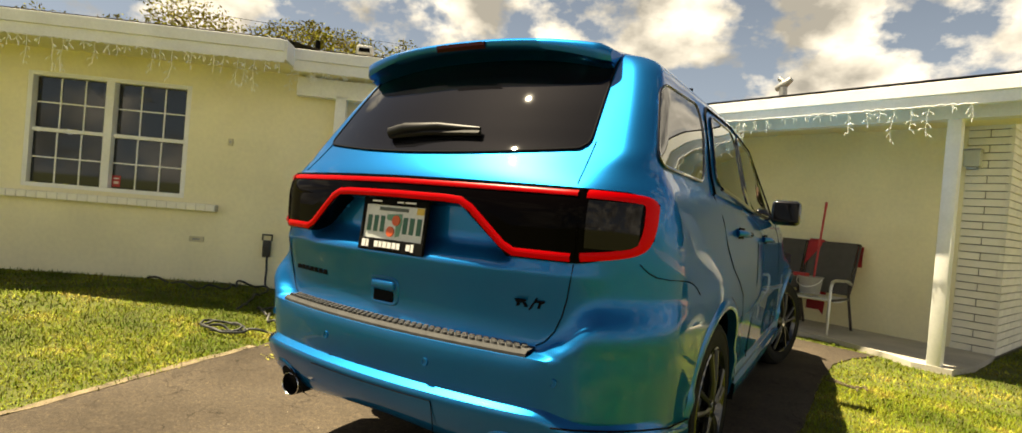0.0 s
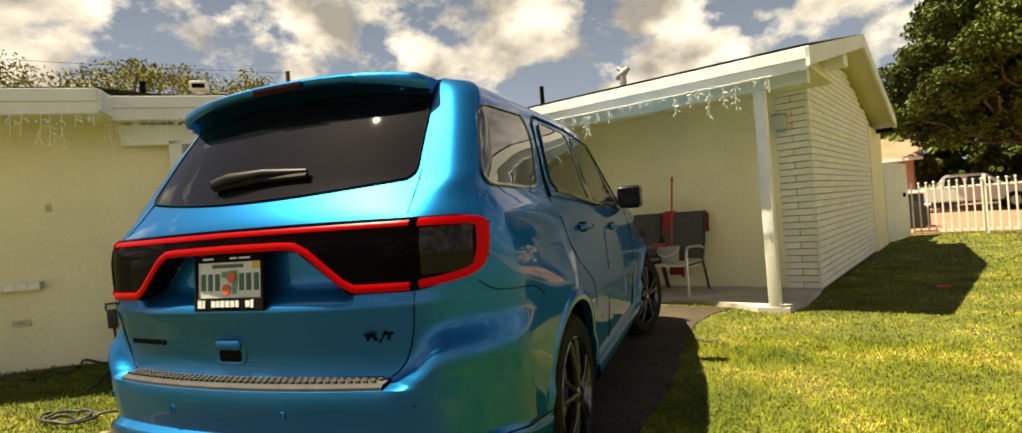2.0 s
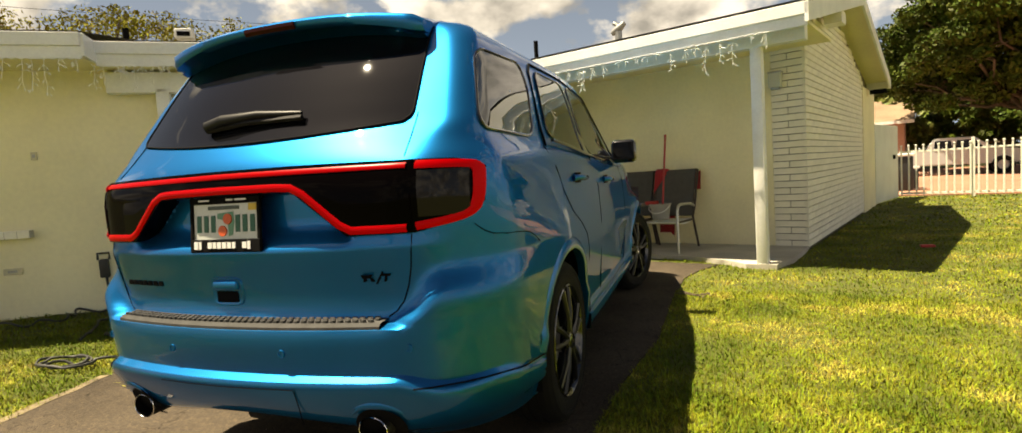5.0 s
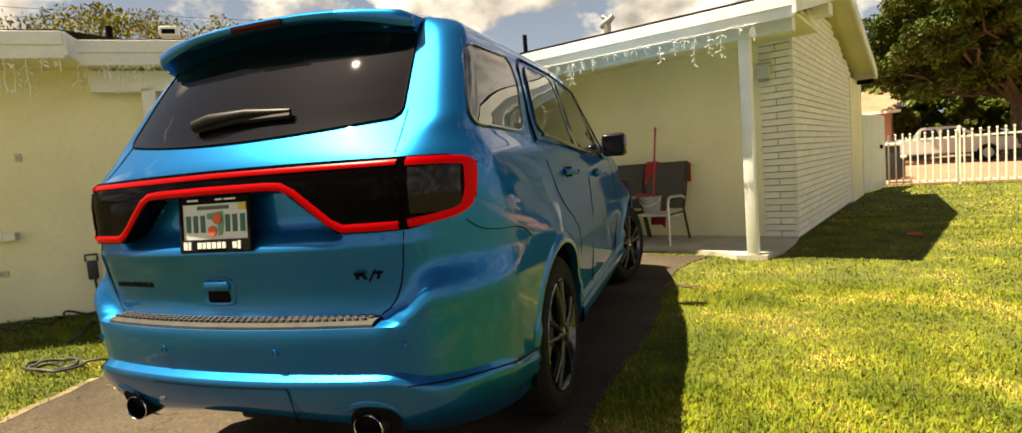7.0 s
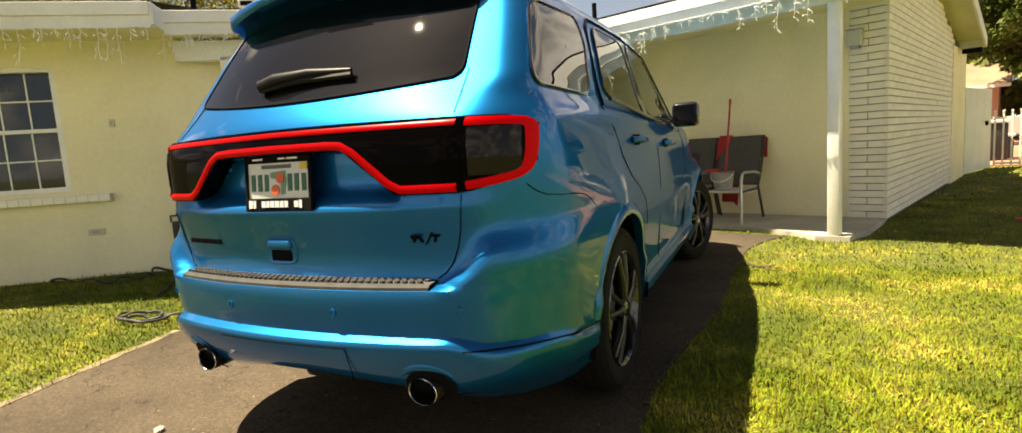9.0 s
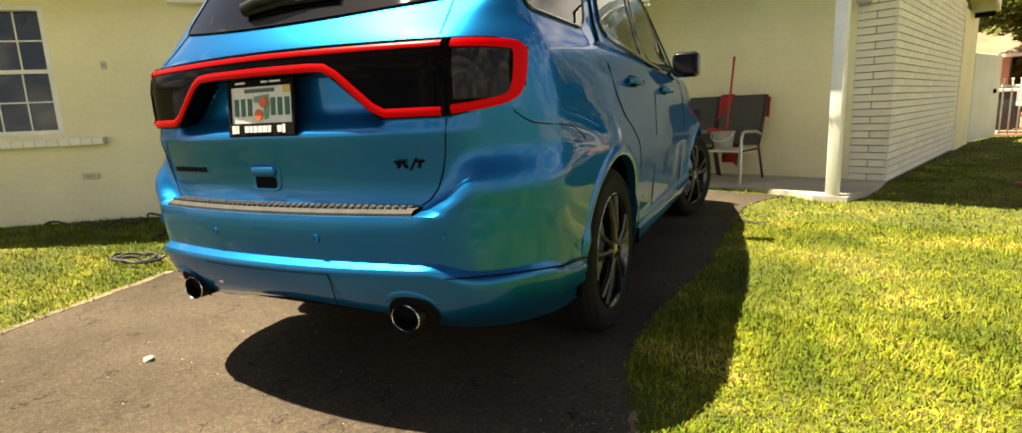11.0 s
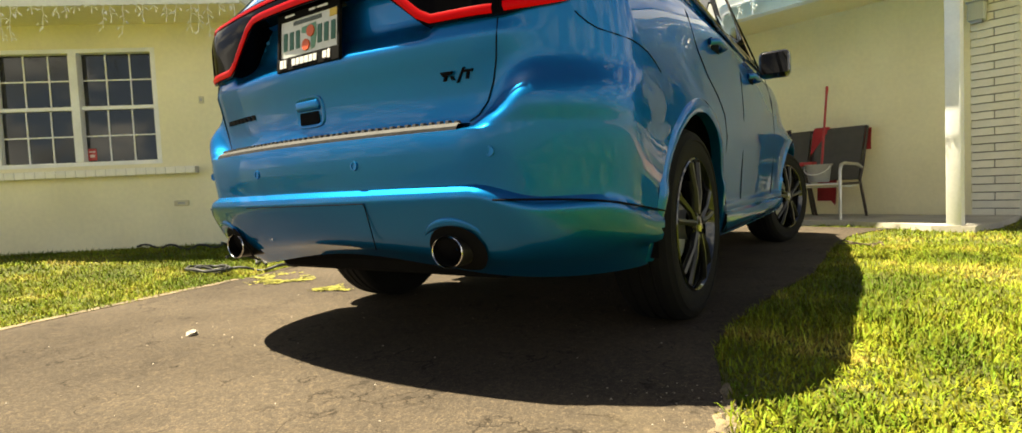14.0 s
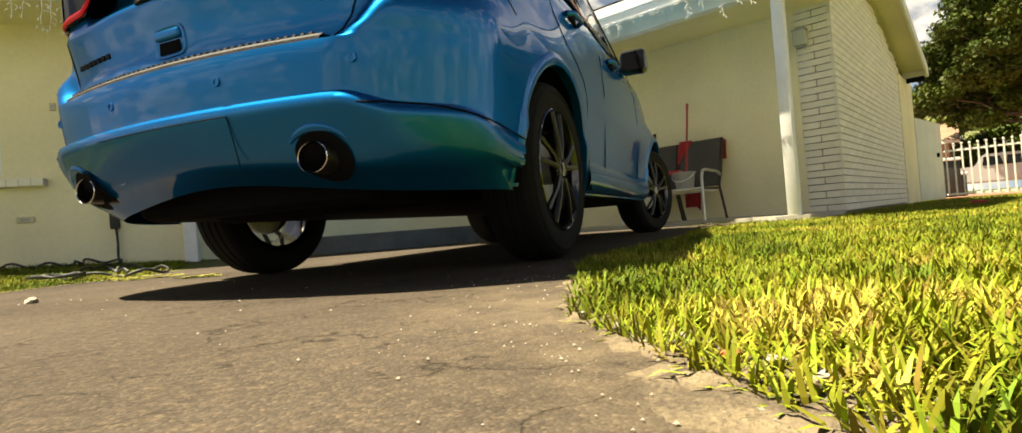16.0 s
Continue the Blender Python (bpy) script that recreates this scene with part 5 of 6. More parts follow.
wall_lantern()
in_wing(tagged(place("eave_box", box_bm((.22, .34, .17), (.19, 1.05, 3.06), .012), TRIM), "white box under the gable eave", "box"))
in_wing(tagged(place("gutter_box", box_bm((.30, .10, .09), (.20, 6.12, 2.45), .008), UNDER), "dark box under the far eave corner", "box"))


# strings of icicle lights under both eaves
WIRE = flat("white_wire", (.75, .74, .70), .5)
BULB = flat("clear_bulb", (.85, .84, .78), .25)


def icicles(name, at, count, seed, label):
    rnd = random.Random(seed)
    line = empty(name, label=label, category="string lights")
    sag = [at(i / (count * 3), -.012 - .02 * abs(math.sin(i * 1.7))) for i in range(count * 3 + 1)]
    part("main_wire", tube_bm(sag, .004, 5), WIRE, line)
    for i in range(count):
        f = (i + .2 + .6 * rnd.random()) / count
        drop = rnd.choice((.06, .10, .15, .20, .26, .30))
        bm = bmesh.new()
        pts, x = [], 0.0
        along = (at(f + .01, 0) - at(f, 0)).normalized()
        for k in range(6):
            pts.append(at(f, -.02 - drop * k / 5) + along * x)
            x += rnd.uniform(-.012, .012)
        tube_bm(pts, .0022, 5, bm=bm)
        ends = [(pts[-1], Vector((0, 0, -1)))]
        for k in range(1 + int(drop / .05)):
            q = pts[1 + k % 5]
            way = (along * rnd.choice((-1, 1)) + Vector((0, 0, rnd.uniform(-1.2, .1)))).normalized()
            tip = q + way * rnd.uniform(.018, .045)
            tube_bm([q, tip], .002, 5, bm=bm)
            ends.append((tip, (way + Vector((0, 0, -.8))).normalized()))
        for e, way in ends:
            tube_bm([e, e + way * .024], .005, 6, bm=bm, taper=(.0055, .0035))
        part("light_drop", bm, BULB, line)


icicles("icicle_lights", lambda f, z: wing(-3.5 + 3.55 * f, EAVE_V - .085, 2.49 + z), 26, 3, "white icicle light string hung under the porch fascia")
icicles("icicle_lights", lambda f, z: lefty(-7.6 + 6.1 * f, .76, 2.49 + z), 62, 5, "white icicle light string hung over the window wall")
icicles("icicle_lights", lambda f, z: lefty(-1.5 + 1.2 * f, .49, 2.48 + z), 16, 8, "white icicle light string hung under the entry fascia")


# fittings on the left wall
def socket_plate(s, z, w, h, label):
    box = empty("outlet", LEFT_M, label=label, category="outlet")
    part("cover", box_bm((w, .018, h), (s, -.008, z), .003), mat("cream_cover", (.55, .5, .34), .6, 0, .1), box)
    part("slot", box_bm((w * .5, .004, h * .4), (s, -.019, z), .001), STEEL, box)


socket_plate(-2.20, 1.685, .05, .075, "small cream cover plate on the wall")
socket_plate(-2.48, .58, .15, .06, "cream double outlet low on the wall")
tool = empty("hand_pump", LEFT_M, label="black hand tool with a loop handle hung on the wall", category="tool")
part("tool_body", box_bm((.085, .05, .19), (-1.72, -.035, .53), .015), BLACK_PLASTIC, tool, smooth=40)
part("tool_handle", tube_bm([(-1.77, -.035, .62), (-1.77, -.035, .685), (-1.67, -.035, .685), (-1.67, -.035, .62)], .011, 6), BLACK_PLASTIC, tool)
part("tool_cord", tube_bm([(-1.71, -.04, .44), (-1.70, -.045, .3), (-1.70, -.06, .15), (-1.68, -.08, .10)], .012, 6), BLACK_PLASTIC, tool)
rnd = random.Random(4)
for turn in range(2):
    pts, x, y = [], -3.0 - .4 * turn, 1.15 + .5 * turn
    a = .8 + turn
    for k in range(60):
        pts.append((x, y, lawn_z(x, y) + .035 + .02 * math.sin(k * .8)))
        a += rnd.uniform(-.55, .55) + .10
        x += .05 * math.cos(a) - .012
        y += .05 * math.sin(a) * .8 + .010
    tagged(place("cable", tube_bm(pts, .011, 6), BLACK_PLASTIC, smooth=60), "black cable lying tangled in the grass", "cable")
pts = [(-2.9 + .16 * math.cos(k * .33) * (1 + .02 * k), 1.22 + .12 * math.sin(k * .33), lawn_z(-2.9, 1.2) + .04 + .004 * (k % 5)) for k in range(40)]
tagged(place("cable", tube_bm(pts, .010, 6), BLACK_PLASTIC, smooth=60), "black cable lying coiled in the grass", "cable")

# roof fittings
def roof_vent(m, label, cowl):
    v = empty("roof_vent", m, label=label, category="vent")
    if cowl == "box":
        part("stack", lathe_bm(((.075, -.35), (.075, .10)), 16, 'Z'), TRIM, v, "white painted stack", smooth=40)
        part("vent_hood", box_bm((.26, .22, .15), (0, -.03, .16), .02), TRIM, v, "white painted hood", smooth=40)
        # the hood is closed; a black plate paints the shade of its mouth
        part("vent_mouth", box_bm((.18, .012, .07), (0, -.144, .15), .003), UNDER, v, "black plate painting the shade in the mouth")
    elif cowl:
        part("stack", lathe_bm(((.07, -.35), (.07, .12)), 16, 'Z'), STEEL, v, smooth=40)
        part("cowl", tube_bm([(-.14, 0, .10), (0, 0, .16), (.14, 0, .26)], .06, 10, taper=(.05, .08, .05)), STEEL, v, smooth=40)
        part("cowl", tube_bm([(.02, 0, .12), (-.02, .02, .24), (-.10, .02, .30)], .045, 8), STEEL, v, smooth=40)
    else:
        part("stack", lathe_bm(((.045, -.4), (.045, .30), (.03, .30), (.03, .1)), 14, 'Z'), UNDER, v, smooth=40)


roof_vent(wing_pose(-3.75, 2.35, 3.78), "dull steel roof vent with a forked cowl", True)
roof_vent(wing_pose(-5.3, 1.7, 3.62), "dark vent pipe on the shingle roof", False)
roof_vent(LEFT_M @ Matrix.Translation((-1.35, 3.4, 3.55)), "white hooded roof vent on the shingle roof", "box")
roof_vent(LEFT_M @ Matrix.Translation((-2.15, 3.4, 3.50)), "dark vent pipe standing on a shingle roof", False)

# small litter
PEBBLE = mat("pale_stone", (.34, .30, .24), .9, 0, .3, 20, 120)


def pebble(x, y, r, label="pale stone lying on the asphalt"):
    bm = bmesh.new()
    bmesh.ops.create_icosphere(bm, subdivisions=2, radius=r)
    for v in bm.verts:
        v.co += noise.noise_vector(v.co * 60 + Vector((x * 9, y * 9, 0))) * r * .5
        v.co.z *= .6
    bmesh.ops.translate(bm, vec=(x, y, r * .4), verts=bm.verts)
    tagged(place("stone", bm, PEBBLE), label, "stone")


pebble(-.93, .08, .023)
pebble(.35, -1.0, .010)
for x, y, r in ((1.60, -.50, .011), (1.66, -.56, .014), (1.70, -.61, .012), (1.74, -.66, .013), (1.50, -.42, .009), (1.42, -.30, .008)):
    pebble(x, y, r, "small pale stone lying in the sandy dirt")
bm = box_bm((.020, .014, .007), (1.66, -.60, .010), .003, m=None)
tagged(place("scrap", bm, mat("orange_clay", (.50, .13, .05), .8, 0, .2, 30, 200)), "small orange clay chip lying in the dirt", "litter")
rnd = random.Random(11)
bm = bmesh.new()
for k in range(170):
    x, y = rnd.uniform(-1.4, 2.3), rnd.uniform(-1.4, 1.6)
    if not inside(DRIVE, x, y):
        continue
    r = rnd.choice((.0015, .002, .002, .003, .004))
    own = [bm.verts.new((x + r * a, y + r * b, .001 + r * c)) for a, b, c in ((-1, -.6, 0), (1, -.5, 0), (.2, 1, 0), (.1, 0, .9))]
    for f in ((0, 1, 3), (1, 2, 3), (2, 0, 3)):
        bm.faces.new([own[i] for i in f])
for k in range(380):
    i = rnd.randrange(len(VERGE) - 1)
    f = rnd.random()
    (x1, y1), (x2, y2) = VERGE[i], VERGE[i + 1]
    out = Vector((y1 - y2, x2 - x1)).normalized() * (.12 - abs(rnd.gauss(0, .22)))
    x, y = x1 + (x2 - x1) * f + out.x, y1 + (y2 - y1) * f + out.y
    r = rnd.choice((.001, .001, .0015, .002, .003))
    own = [bm.verts.new((x + r * a, y + r * b, .002 + r * c)) for a, b, c in ((-1, -.6, 0), (1, -.5, 0), (.2, 1, 0), (.1, 0, .9))]
    for f in ((0, 1, 3), (1, 2, 3), (2, 0, 3)):
        bm.faces.new([own[i] for i in f])
tagged(place("grit", bm, PEBBLE), "fine pale grit scattered over the asphalt", "grit", kind="stuff")
bm = box_bm((.15, .07, .03), (4.0, 6.62, .03), .01)
tagged(place("red_scrap", bm, RED_PLASTIC), "flat red plastic scrap lying on the lawn", "litter")
bm = bmesh.new()
for k in range(9):
    a = rnd.uniform(0, 6.28)
    c = Vector((1.46 + rnd.uniform(-.12, .12), 3.76 + rnd.uniform(-.05, .05), .03))
    tube_bm([c, c + Vector((.14 * math.cos(a), .06 * math.sin(a), rnd.uniform(-.01, .03)))], .005, 5, bm=bm)
tagged(place("twigs", bm, BARK), "dark dry twigs lying on the lawn edge", "twigs", kind="stuff")
def clippings():
    rng = random.Random(15)
    bm = bmesh.new()
    for k in range(2600):
        t = rng.random()
        x, y = -2.25 + 1.2 * t + rng.gauss(0, .09), 1.30 - .28 * t + rng.gauss(0, .07 * (1.3 - t))
        if noise.noise((x * 5, y * 5, 7)) < -.05 + .3 * t:
            continue
        a, ln = rng.uniform(0, 6.28), rng.uniform(.012, .03)
        d, s = Vector((math.cos(a), math.sin(a), 0)) * ln, Vector((-math.sin(a), math.cos(a), 0)) * .0035
        p = Vector((x, y, .003 + rng.random() * .006))
        bm.faces.new([bm.verts.new(v) for v in (p - d - s, p - d + s, p + d + s + Vector((0, 0, .004)), p + d - s)])
    tagged(place("clippings", bm, mat("dry_clippings", (.20, .19, .035), 1, 0, .4, 15, 80)), "dry grass clippings spilled over the asphalt", "clippings", kind="stuff")


clippings()


# ---- beyond the lawn ----
def fence():
    f = empty("fence", WING_M, label="white painted metal picket fence along the lawn", category="fence")
    u0, u1, v = .30, 16.0, 9.5
    fp = mat("white_fence_paint", (.78, .75, .66), .5, 0, .08, 4, 50)
    for z in (.10, 1.15):
        part("rail", box_bm((u1 - u0, .03, .045), ((u0 + u1) / 2, v, z), .004), fp, f)
    bm = box_bm((.035, .02, 1.22), (0, 0, .67), .003)
    box_bm((.05, .035, .05), (0, 0, 1.30), .012, bm)
    first = None
    n = int((u1 - u0) / .152)
    for k in range(n):
        if first is None:
            first = part("picket", bm, fp, f)
            first.location = (u0 + .05, v - .026, 0)
        else:
            ob = new("picket", first.data)
            ob.parent = f
            ob.location = (u0 + .05 + .152 * k, v - .026, 0)
    for k in range(6):
        part("fence_post", box_bm((.07, .07, 1.42), (u0 + 1.47 + 2.75 * k, v + .02, .70), .006), fp, f)


fence()
gate = empty("side_gate", label="pale painted solid gate beside the house", category="gate")
pale = mat("pale_green_white_paint", (.62, .66, .58), .6, 0, .08, 2, 30)
a, b = wing(.0, 7.2), wing(.26, 9.42)
d = b - a
for k, (z0, h) in enumerate(((.02, 1.80),)):
    part("gate_panel", box_bm((d.length, .05, h), (d.length / 2, 0, z0 + h / 2), .006), pale, gate).matrix_world = Matrix.Translation(a) @ Matrix.Rotation(math.atan2(d.y, d.x), 4, 'Z')
part("gate_latch", box_bm((.05, .05, .10), (0, 0, 0), .01), UNDER, gate).matrix_world = Matrix.Translation(a.lerp(b, .75) + Vector((.05, -.02, 1.05)))

PAVER = mat("orange_brick_paving", (.27, .13, .08), .9, 0, .2, .8, 20, .3, 40)
tagged(place("paved_yard", outline_bm([tuple(wing(u, v)[:2]) for u, v in ((-6, 10.1), (30, 10.1), (34, 34), (-6, 34))], .02, .04, 2, .01), PAVER), "orange brick paved yard behind the fence", "paving", kind="structure")


def neighbour():
    h = empty("neighbour_house", Matrix.Translation((7.4, 35.5, 0)) @ Matrix.Rotation(radians(-16), 4, 'Z'), label="pink rendered house with a brown roof behind the fence", category="house")
    pink = mat("pink_render", (.52, .29, .21), .85, 0, .1, .6, 14, .2, 40)
    brown = mat("brown_roof", (.20, .135, .085), .9, 0, .25, 1, 14, .4, 20)
    part("wall", box_bm((9, 6, 2.95), (-.6, 3, 1.47)), pink, h)
    part("roof", grid_bm([[(-5.5, -.5, 2.75), (4.35, -.5, 2.75)], [(-5.5, 3, 4.15), (4.35, 3, 4.15)], [(-5.5, 6.5, 2.75), (4.35, 6.5, 2.75)]]), brown, h)
    bm = bmesh.new()
    bm.faces.new([bm.verts.new(p) for p in ((3.9, 0, 2.9), (3.9, 6, 2.9), (3.9, 3, 4.1))])
    part("gable", thick(bm, .1), pink, h)
    part("eave_board", box_bm((9.9, .05, .16), (-.6, -.5, 2.70)), TRIM, h)
    w = part("window", box_bm((1.5, .1, 1.3), (2.1, -.02, 1.75)), PANE, h)
    part("window_trim", box_bm((1.65, .06, .1), (2.1, -.03, 1.05)), TRIM, w)


neighbour()


def parked_pickup():
    p = empty("pickup_truck", Matrix.Translation((11.2, 28.3, 0)) @ Matrix.Rotation(radians(-14), 4, 'Z'), label="white pickup truck parked behind the fence", category="pickup")
    white = flat("white_car_paint", (.42, .42, .41), .3, 0, coat=.6)
    prof = [(-2.6, .45), (2.55, .45), (2.6, .75), (2.5, .98), (1.35, 1.06), (.75, 1.58), (-.55, 1.60), (-.85, 1.08), (-2.6, 1.06)]
    bm = bmesh.new()
    a = [bm.verts.new((x, -.9, z)) for x, z in prof]
    b = [bm.verts.new((x, .9, z)) for x, z in prof]
    bm.faces.new(a)
    bm.faces.new(b[::-1])
    for i in range(len(prof)):
        bm.faces.new((a[i], b[i], b[(i + 1) % len(prof)], a[(i + 1) % len(prof)]))
    bmesh.ops.bevel(bm, geom=bm.edges[:], offset=.05, segments=2, affect='EDGES')
    part("body", bm, white, p, smooth=40)
    for x0, x1 in ((-.62, .05), (.12, .85)):
        part("window", thick(grid_bm([[(x0, -.915, 1.12), (x1 + (.2 if x0 > 0 else 0), -.915, 1.12)], [(x0 + .05, -.91, 1.48), (x1 - .1, -.91, 1.48)]]), .01), GLASS_DARK, p)
    for x in (-1.65, 1.65):
        for y in (-.82, .82):
            bm = lathe_bm(((.2, -.1), (.36, -.12), (.38, 0), (.36, .12), (.2, .1)), 24, 'Y')
            bmesh.ops.translate(bm, vec=(x, y, .38), verts=bm.verts)
            w = part("wheel", bm, RUBBER, p, smooth=40)
            bm = lathe_bm(((.2, -.11), (.17, -.06), (.01, -.05)), 20, 'Y')
            bmesh.ops.translate(bm, vec=(x, y, .38), verts=bm.verts)
            part("rim", bm, STEEL, w)
    part("bumper", box_bm((.12, 1.7, .18), (2.62, 0, .55), .03), STEEL, p)


parked_pickup()
for x, y, h in ((6.75, 18.2, 1.0), (7.1, 19.0, .6)):
    bin_ = empty("yard_bin", Matrix.Translation((x, y, .02)), label="dark lidded bin with white bags beside the fence", category="bin")
    part("bin_body", box_bm((.5, .5, h), (0, 0, h / 2), .04), BLACK_PLASTIC, bin_, smooth=40)
    part("bin_lid", box_bm((.55, .55, .08), (0, 0, h + .04), .02), TRIM, bin_)


# ---- trees ----
def leaf_cloud(name, centres, n, size, material, parent, seed, flat_=.6):
    """Many small leaves in clumps round the given centres, as one crown."""
    rng = np.random.default_rng(seed)
    c = np.array([list(q[0]) for q in centres])
    r = np.array([q[1] for q in centres])
    pick = rng.choice(len(c), n, p=(r ** 2) / (r ** 2).sum())
    d = rng.normal(size=(n, 3))
    d /= np.linalg.norm(d, axis=1)[:, None]
    rad = rng.random(n) ** .45
    p = c[pick] + d * (r[pick] * rad)[:, None] * np.array([1, 1, flat_])
    a = rng.normal(size=(n, 3))
    a /= np.linalg.norm(a, axis=1)[:, None]
    b = np.cross(a, rng.normal(size=(n, 3)))
    b /= np.linalg.norm(b, axis=1)[:, None]
    s = size * (.6 + .8 * rng.random(n))[:, None]
    v = np.stack([p - a * s, p + b * s * .45, p + a * s, p - b * s * .45], 1).reshape(-1, 3)
    me = bpy.data.meshes.new(name)
    f = np.arange(4 * n).reshape(-1, 4)
    me.from_pydata(v.tolist(), [], f.tolist())
    me.materials.append(material)
    ob = new(name, me)
    ob.parent = parent
    return ob


def limb(bm, a, b, r0, r1, rnd, sway=.15):
    pts, n = [], 7
    L = (b - a).length
    for i in range(n):
        f = i / (n - 1)
        w = Vector((rnd.uniform(-1, 1), rnd.uniform(-1, 1), rnd.uniform(-.6, .6))) * sway * L * math.sin(math.pi * f) * .5
        pts.append(a.lerp(b, f) + w)
    tube_bm(pts, r0, 7, bm=bm, taper=[r0 + (r1 - r0) * i / (n - 1) for i in range(n)])
    return pts


def tree(name, base, trunk_h, crown, lobes, leaves, leaf, material, seed, label, limbs=14, rough=.5, thin=1.0, twig=.28, twigs=4):
    rnd = random.Random(seed)
    t = empty(name, Matrix.Translation(base), label=label, category="tree")
    bm = bmesh.new()
    top = Vector((0, 0, trunk_h))
    limb(bm, Vector((0, 0, -.2)), top, .34 * thin, .22 * thin, rnd, .05)
    centres = []
    cx, cy, cz, rx, rz = crown
    for k in range(lobes):
        a = 2 * math.pi * (k * .618 + rnd.random() * .15)
        e = rnd.random() ** .6
        zz = rnd.uniform(-1, 1)
        rr = rx * e * math.sqrt(max(.05, 1 - zz * zz * .55))
        p = Vector((cx + rr * math.cos(a), cy + rr * math.sin(a), cz + rz * zz))
        centres.append((p, rnd.uniform(.16, .30) * rx * rough * 2))
    for k in range(limbs):
        tgt = centres[k % len(centres)][0]
        mid = limb(bm, top * rnd.uniform(.75, 1), tgt, .12 * thin, .02, rnd)
        for j in range(twigs):
            s = mid[3 + j % 3]
            limb(bm, s, s + Vector((rnd.uniform(-1, 1), rnd.uniform(-1, 1), rnd.uniform(-.2, .9))) * rx * twig, .03, .006, rnd)
    part("trunk", bm, BARK, t, smooth=60)
    leaf_cloud("crown", centres, leaves, leaf, material, t, seed)
    return t


tree("shade_tree", (14.6, 29.5, 0), 3.0, (0, 0, 6.2, 6.0, 3.1), 340, 210000, .105, LEAF, 21, "large dark green shade tree behind the fence", 26, .29)
tree("far_tree", (12.2, 42, 0), 2.5, (0, 0, 3.6, 4.5, 2.0), 16, 12000, .2, LEAF_MID, 22, "light green tree beyond the paved yard", 8)
tree("far_tree", (19.5, 44, 0), 2.5, (0, 0, 3.8, 5.5, 2.4), 18, 12000, .22, LEAF_MID, 25, "yellow green tree beyond the paved yard", 8)
tree("far_tree", (24.0, 40.0, 0), 1.6, (0, 0, 2.6, 6.0, 1.7), 60, 26000, .2, LEAF, 26, "dark green bushy tree beyond the paved yard", 12, .35)
tree("far_tree", (17.2, 39.0, 0), 1.4, (0, 0, 2.2, 3.6, 1.5), 50, 20000, .17, LEAF, 27, "low dark green tree beyond the paved yard", 12, .35)
tree("bare_tree", (-15.6, 11.8, 0), 2.6, (0, 0, 4.40, 9.0, .85), 700, 220000, .040, LEAF_DRY, 23, "sparse yellow green tree behind the house roof", 210, .135, .60, .11, 6)


def palm(base, h, label):
    rnd = random.Random(6)
    t = empty("palm", Matrix.Translation(base), label=label, category="palm")
    part("trunk", tube_bm([(0, 0, -.2), (.05, 0, h * .5), (0, .05, h)], .14, 9, taper=(.18, .14, .11)), BARK, t, smooth=60)
    bm = bmesh.new()
    for k in range(16):
        a, up = k * 2.4, rnd.uniform(.2, 1.0)
        d = Vector((math.cos(a), math.sin(a), 0))
        spine = [Vector((0, .05, h)) + d * (1.3 * f) + Vector((0, 0, up * f * .9 - .95 * f * f)) for f in (0, .2, .4, .6, .8, 1)]
        tube_bm(spine, .015, 5, bm=bm)
        side = d.cross(Vector((0, 0, 1)))
        for i in range(1, 26):
            f = i / 25 * 5
            p = spine[int(min(4, f))].lerp(spine[int(min(4, f)) + 1], f - int(min(4, f)))
            for s in (-1, 1):
                q = p + side * s * .38 * (1 - i / 34) + d * .18 - Vector((0, 0, .12))
                w = d * .014
                bm.faces.new([bm.verts.new(v) for v in (p - w, p + w, q)])
    part("crown", bm, LEAF, t)


palm((-.4, 22.5, 0), 5.9, "small palm showing above the shingle roof")
tagged(place("power_line", tube_bm([(-37.5, 4.0, 10.6), (-33.8, 12.2, 10.9), (-31.0, 17.8, 11.2), (-28.1, 22.2, 11.35), (-23.3, 27.1, 11.3)], .012, 5), UNDER), "thin dark overhead power line", "cable")
for x, y in ((-37.5, 4.0), (-23.3, 27.1)):
    tagged(place("power_pole", tube_bm([(x, y, -.2), (x, y, 11.4)], .13, 10), BARK), "wooden power pole beyond the roofs", "pole")


# ---- lawn ----
def inside_many(poly, xy):
    hit = np.zeros(len(xy), bool)
    for (x1, y1), (x2, y2) in zip(poly, poly[1:] + poly[:1]):
        cross = (y1 > xy[:, 1]) != (y2 > xy[:, 1])
        if y1 != y2:
            hit ^= cross & (xy[:, 0] < (x2 - x1) * (xy[:, 1] - y1) / (y2 - y1) + x1)
    return hit


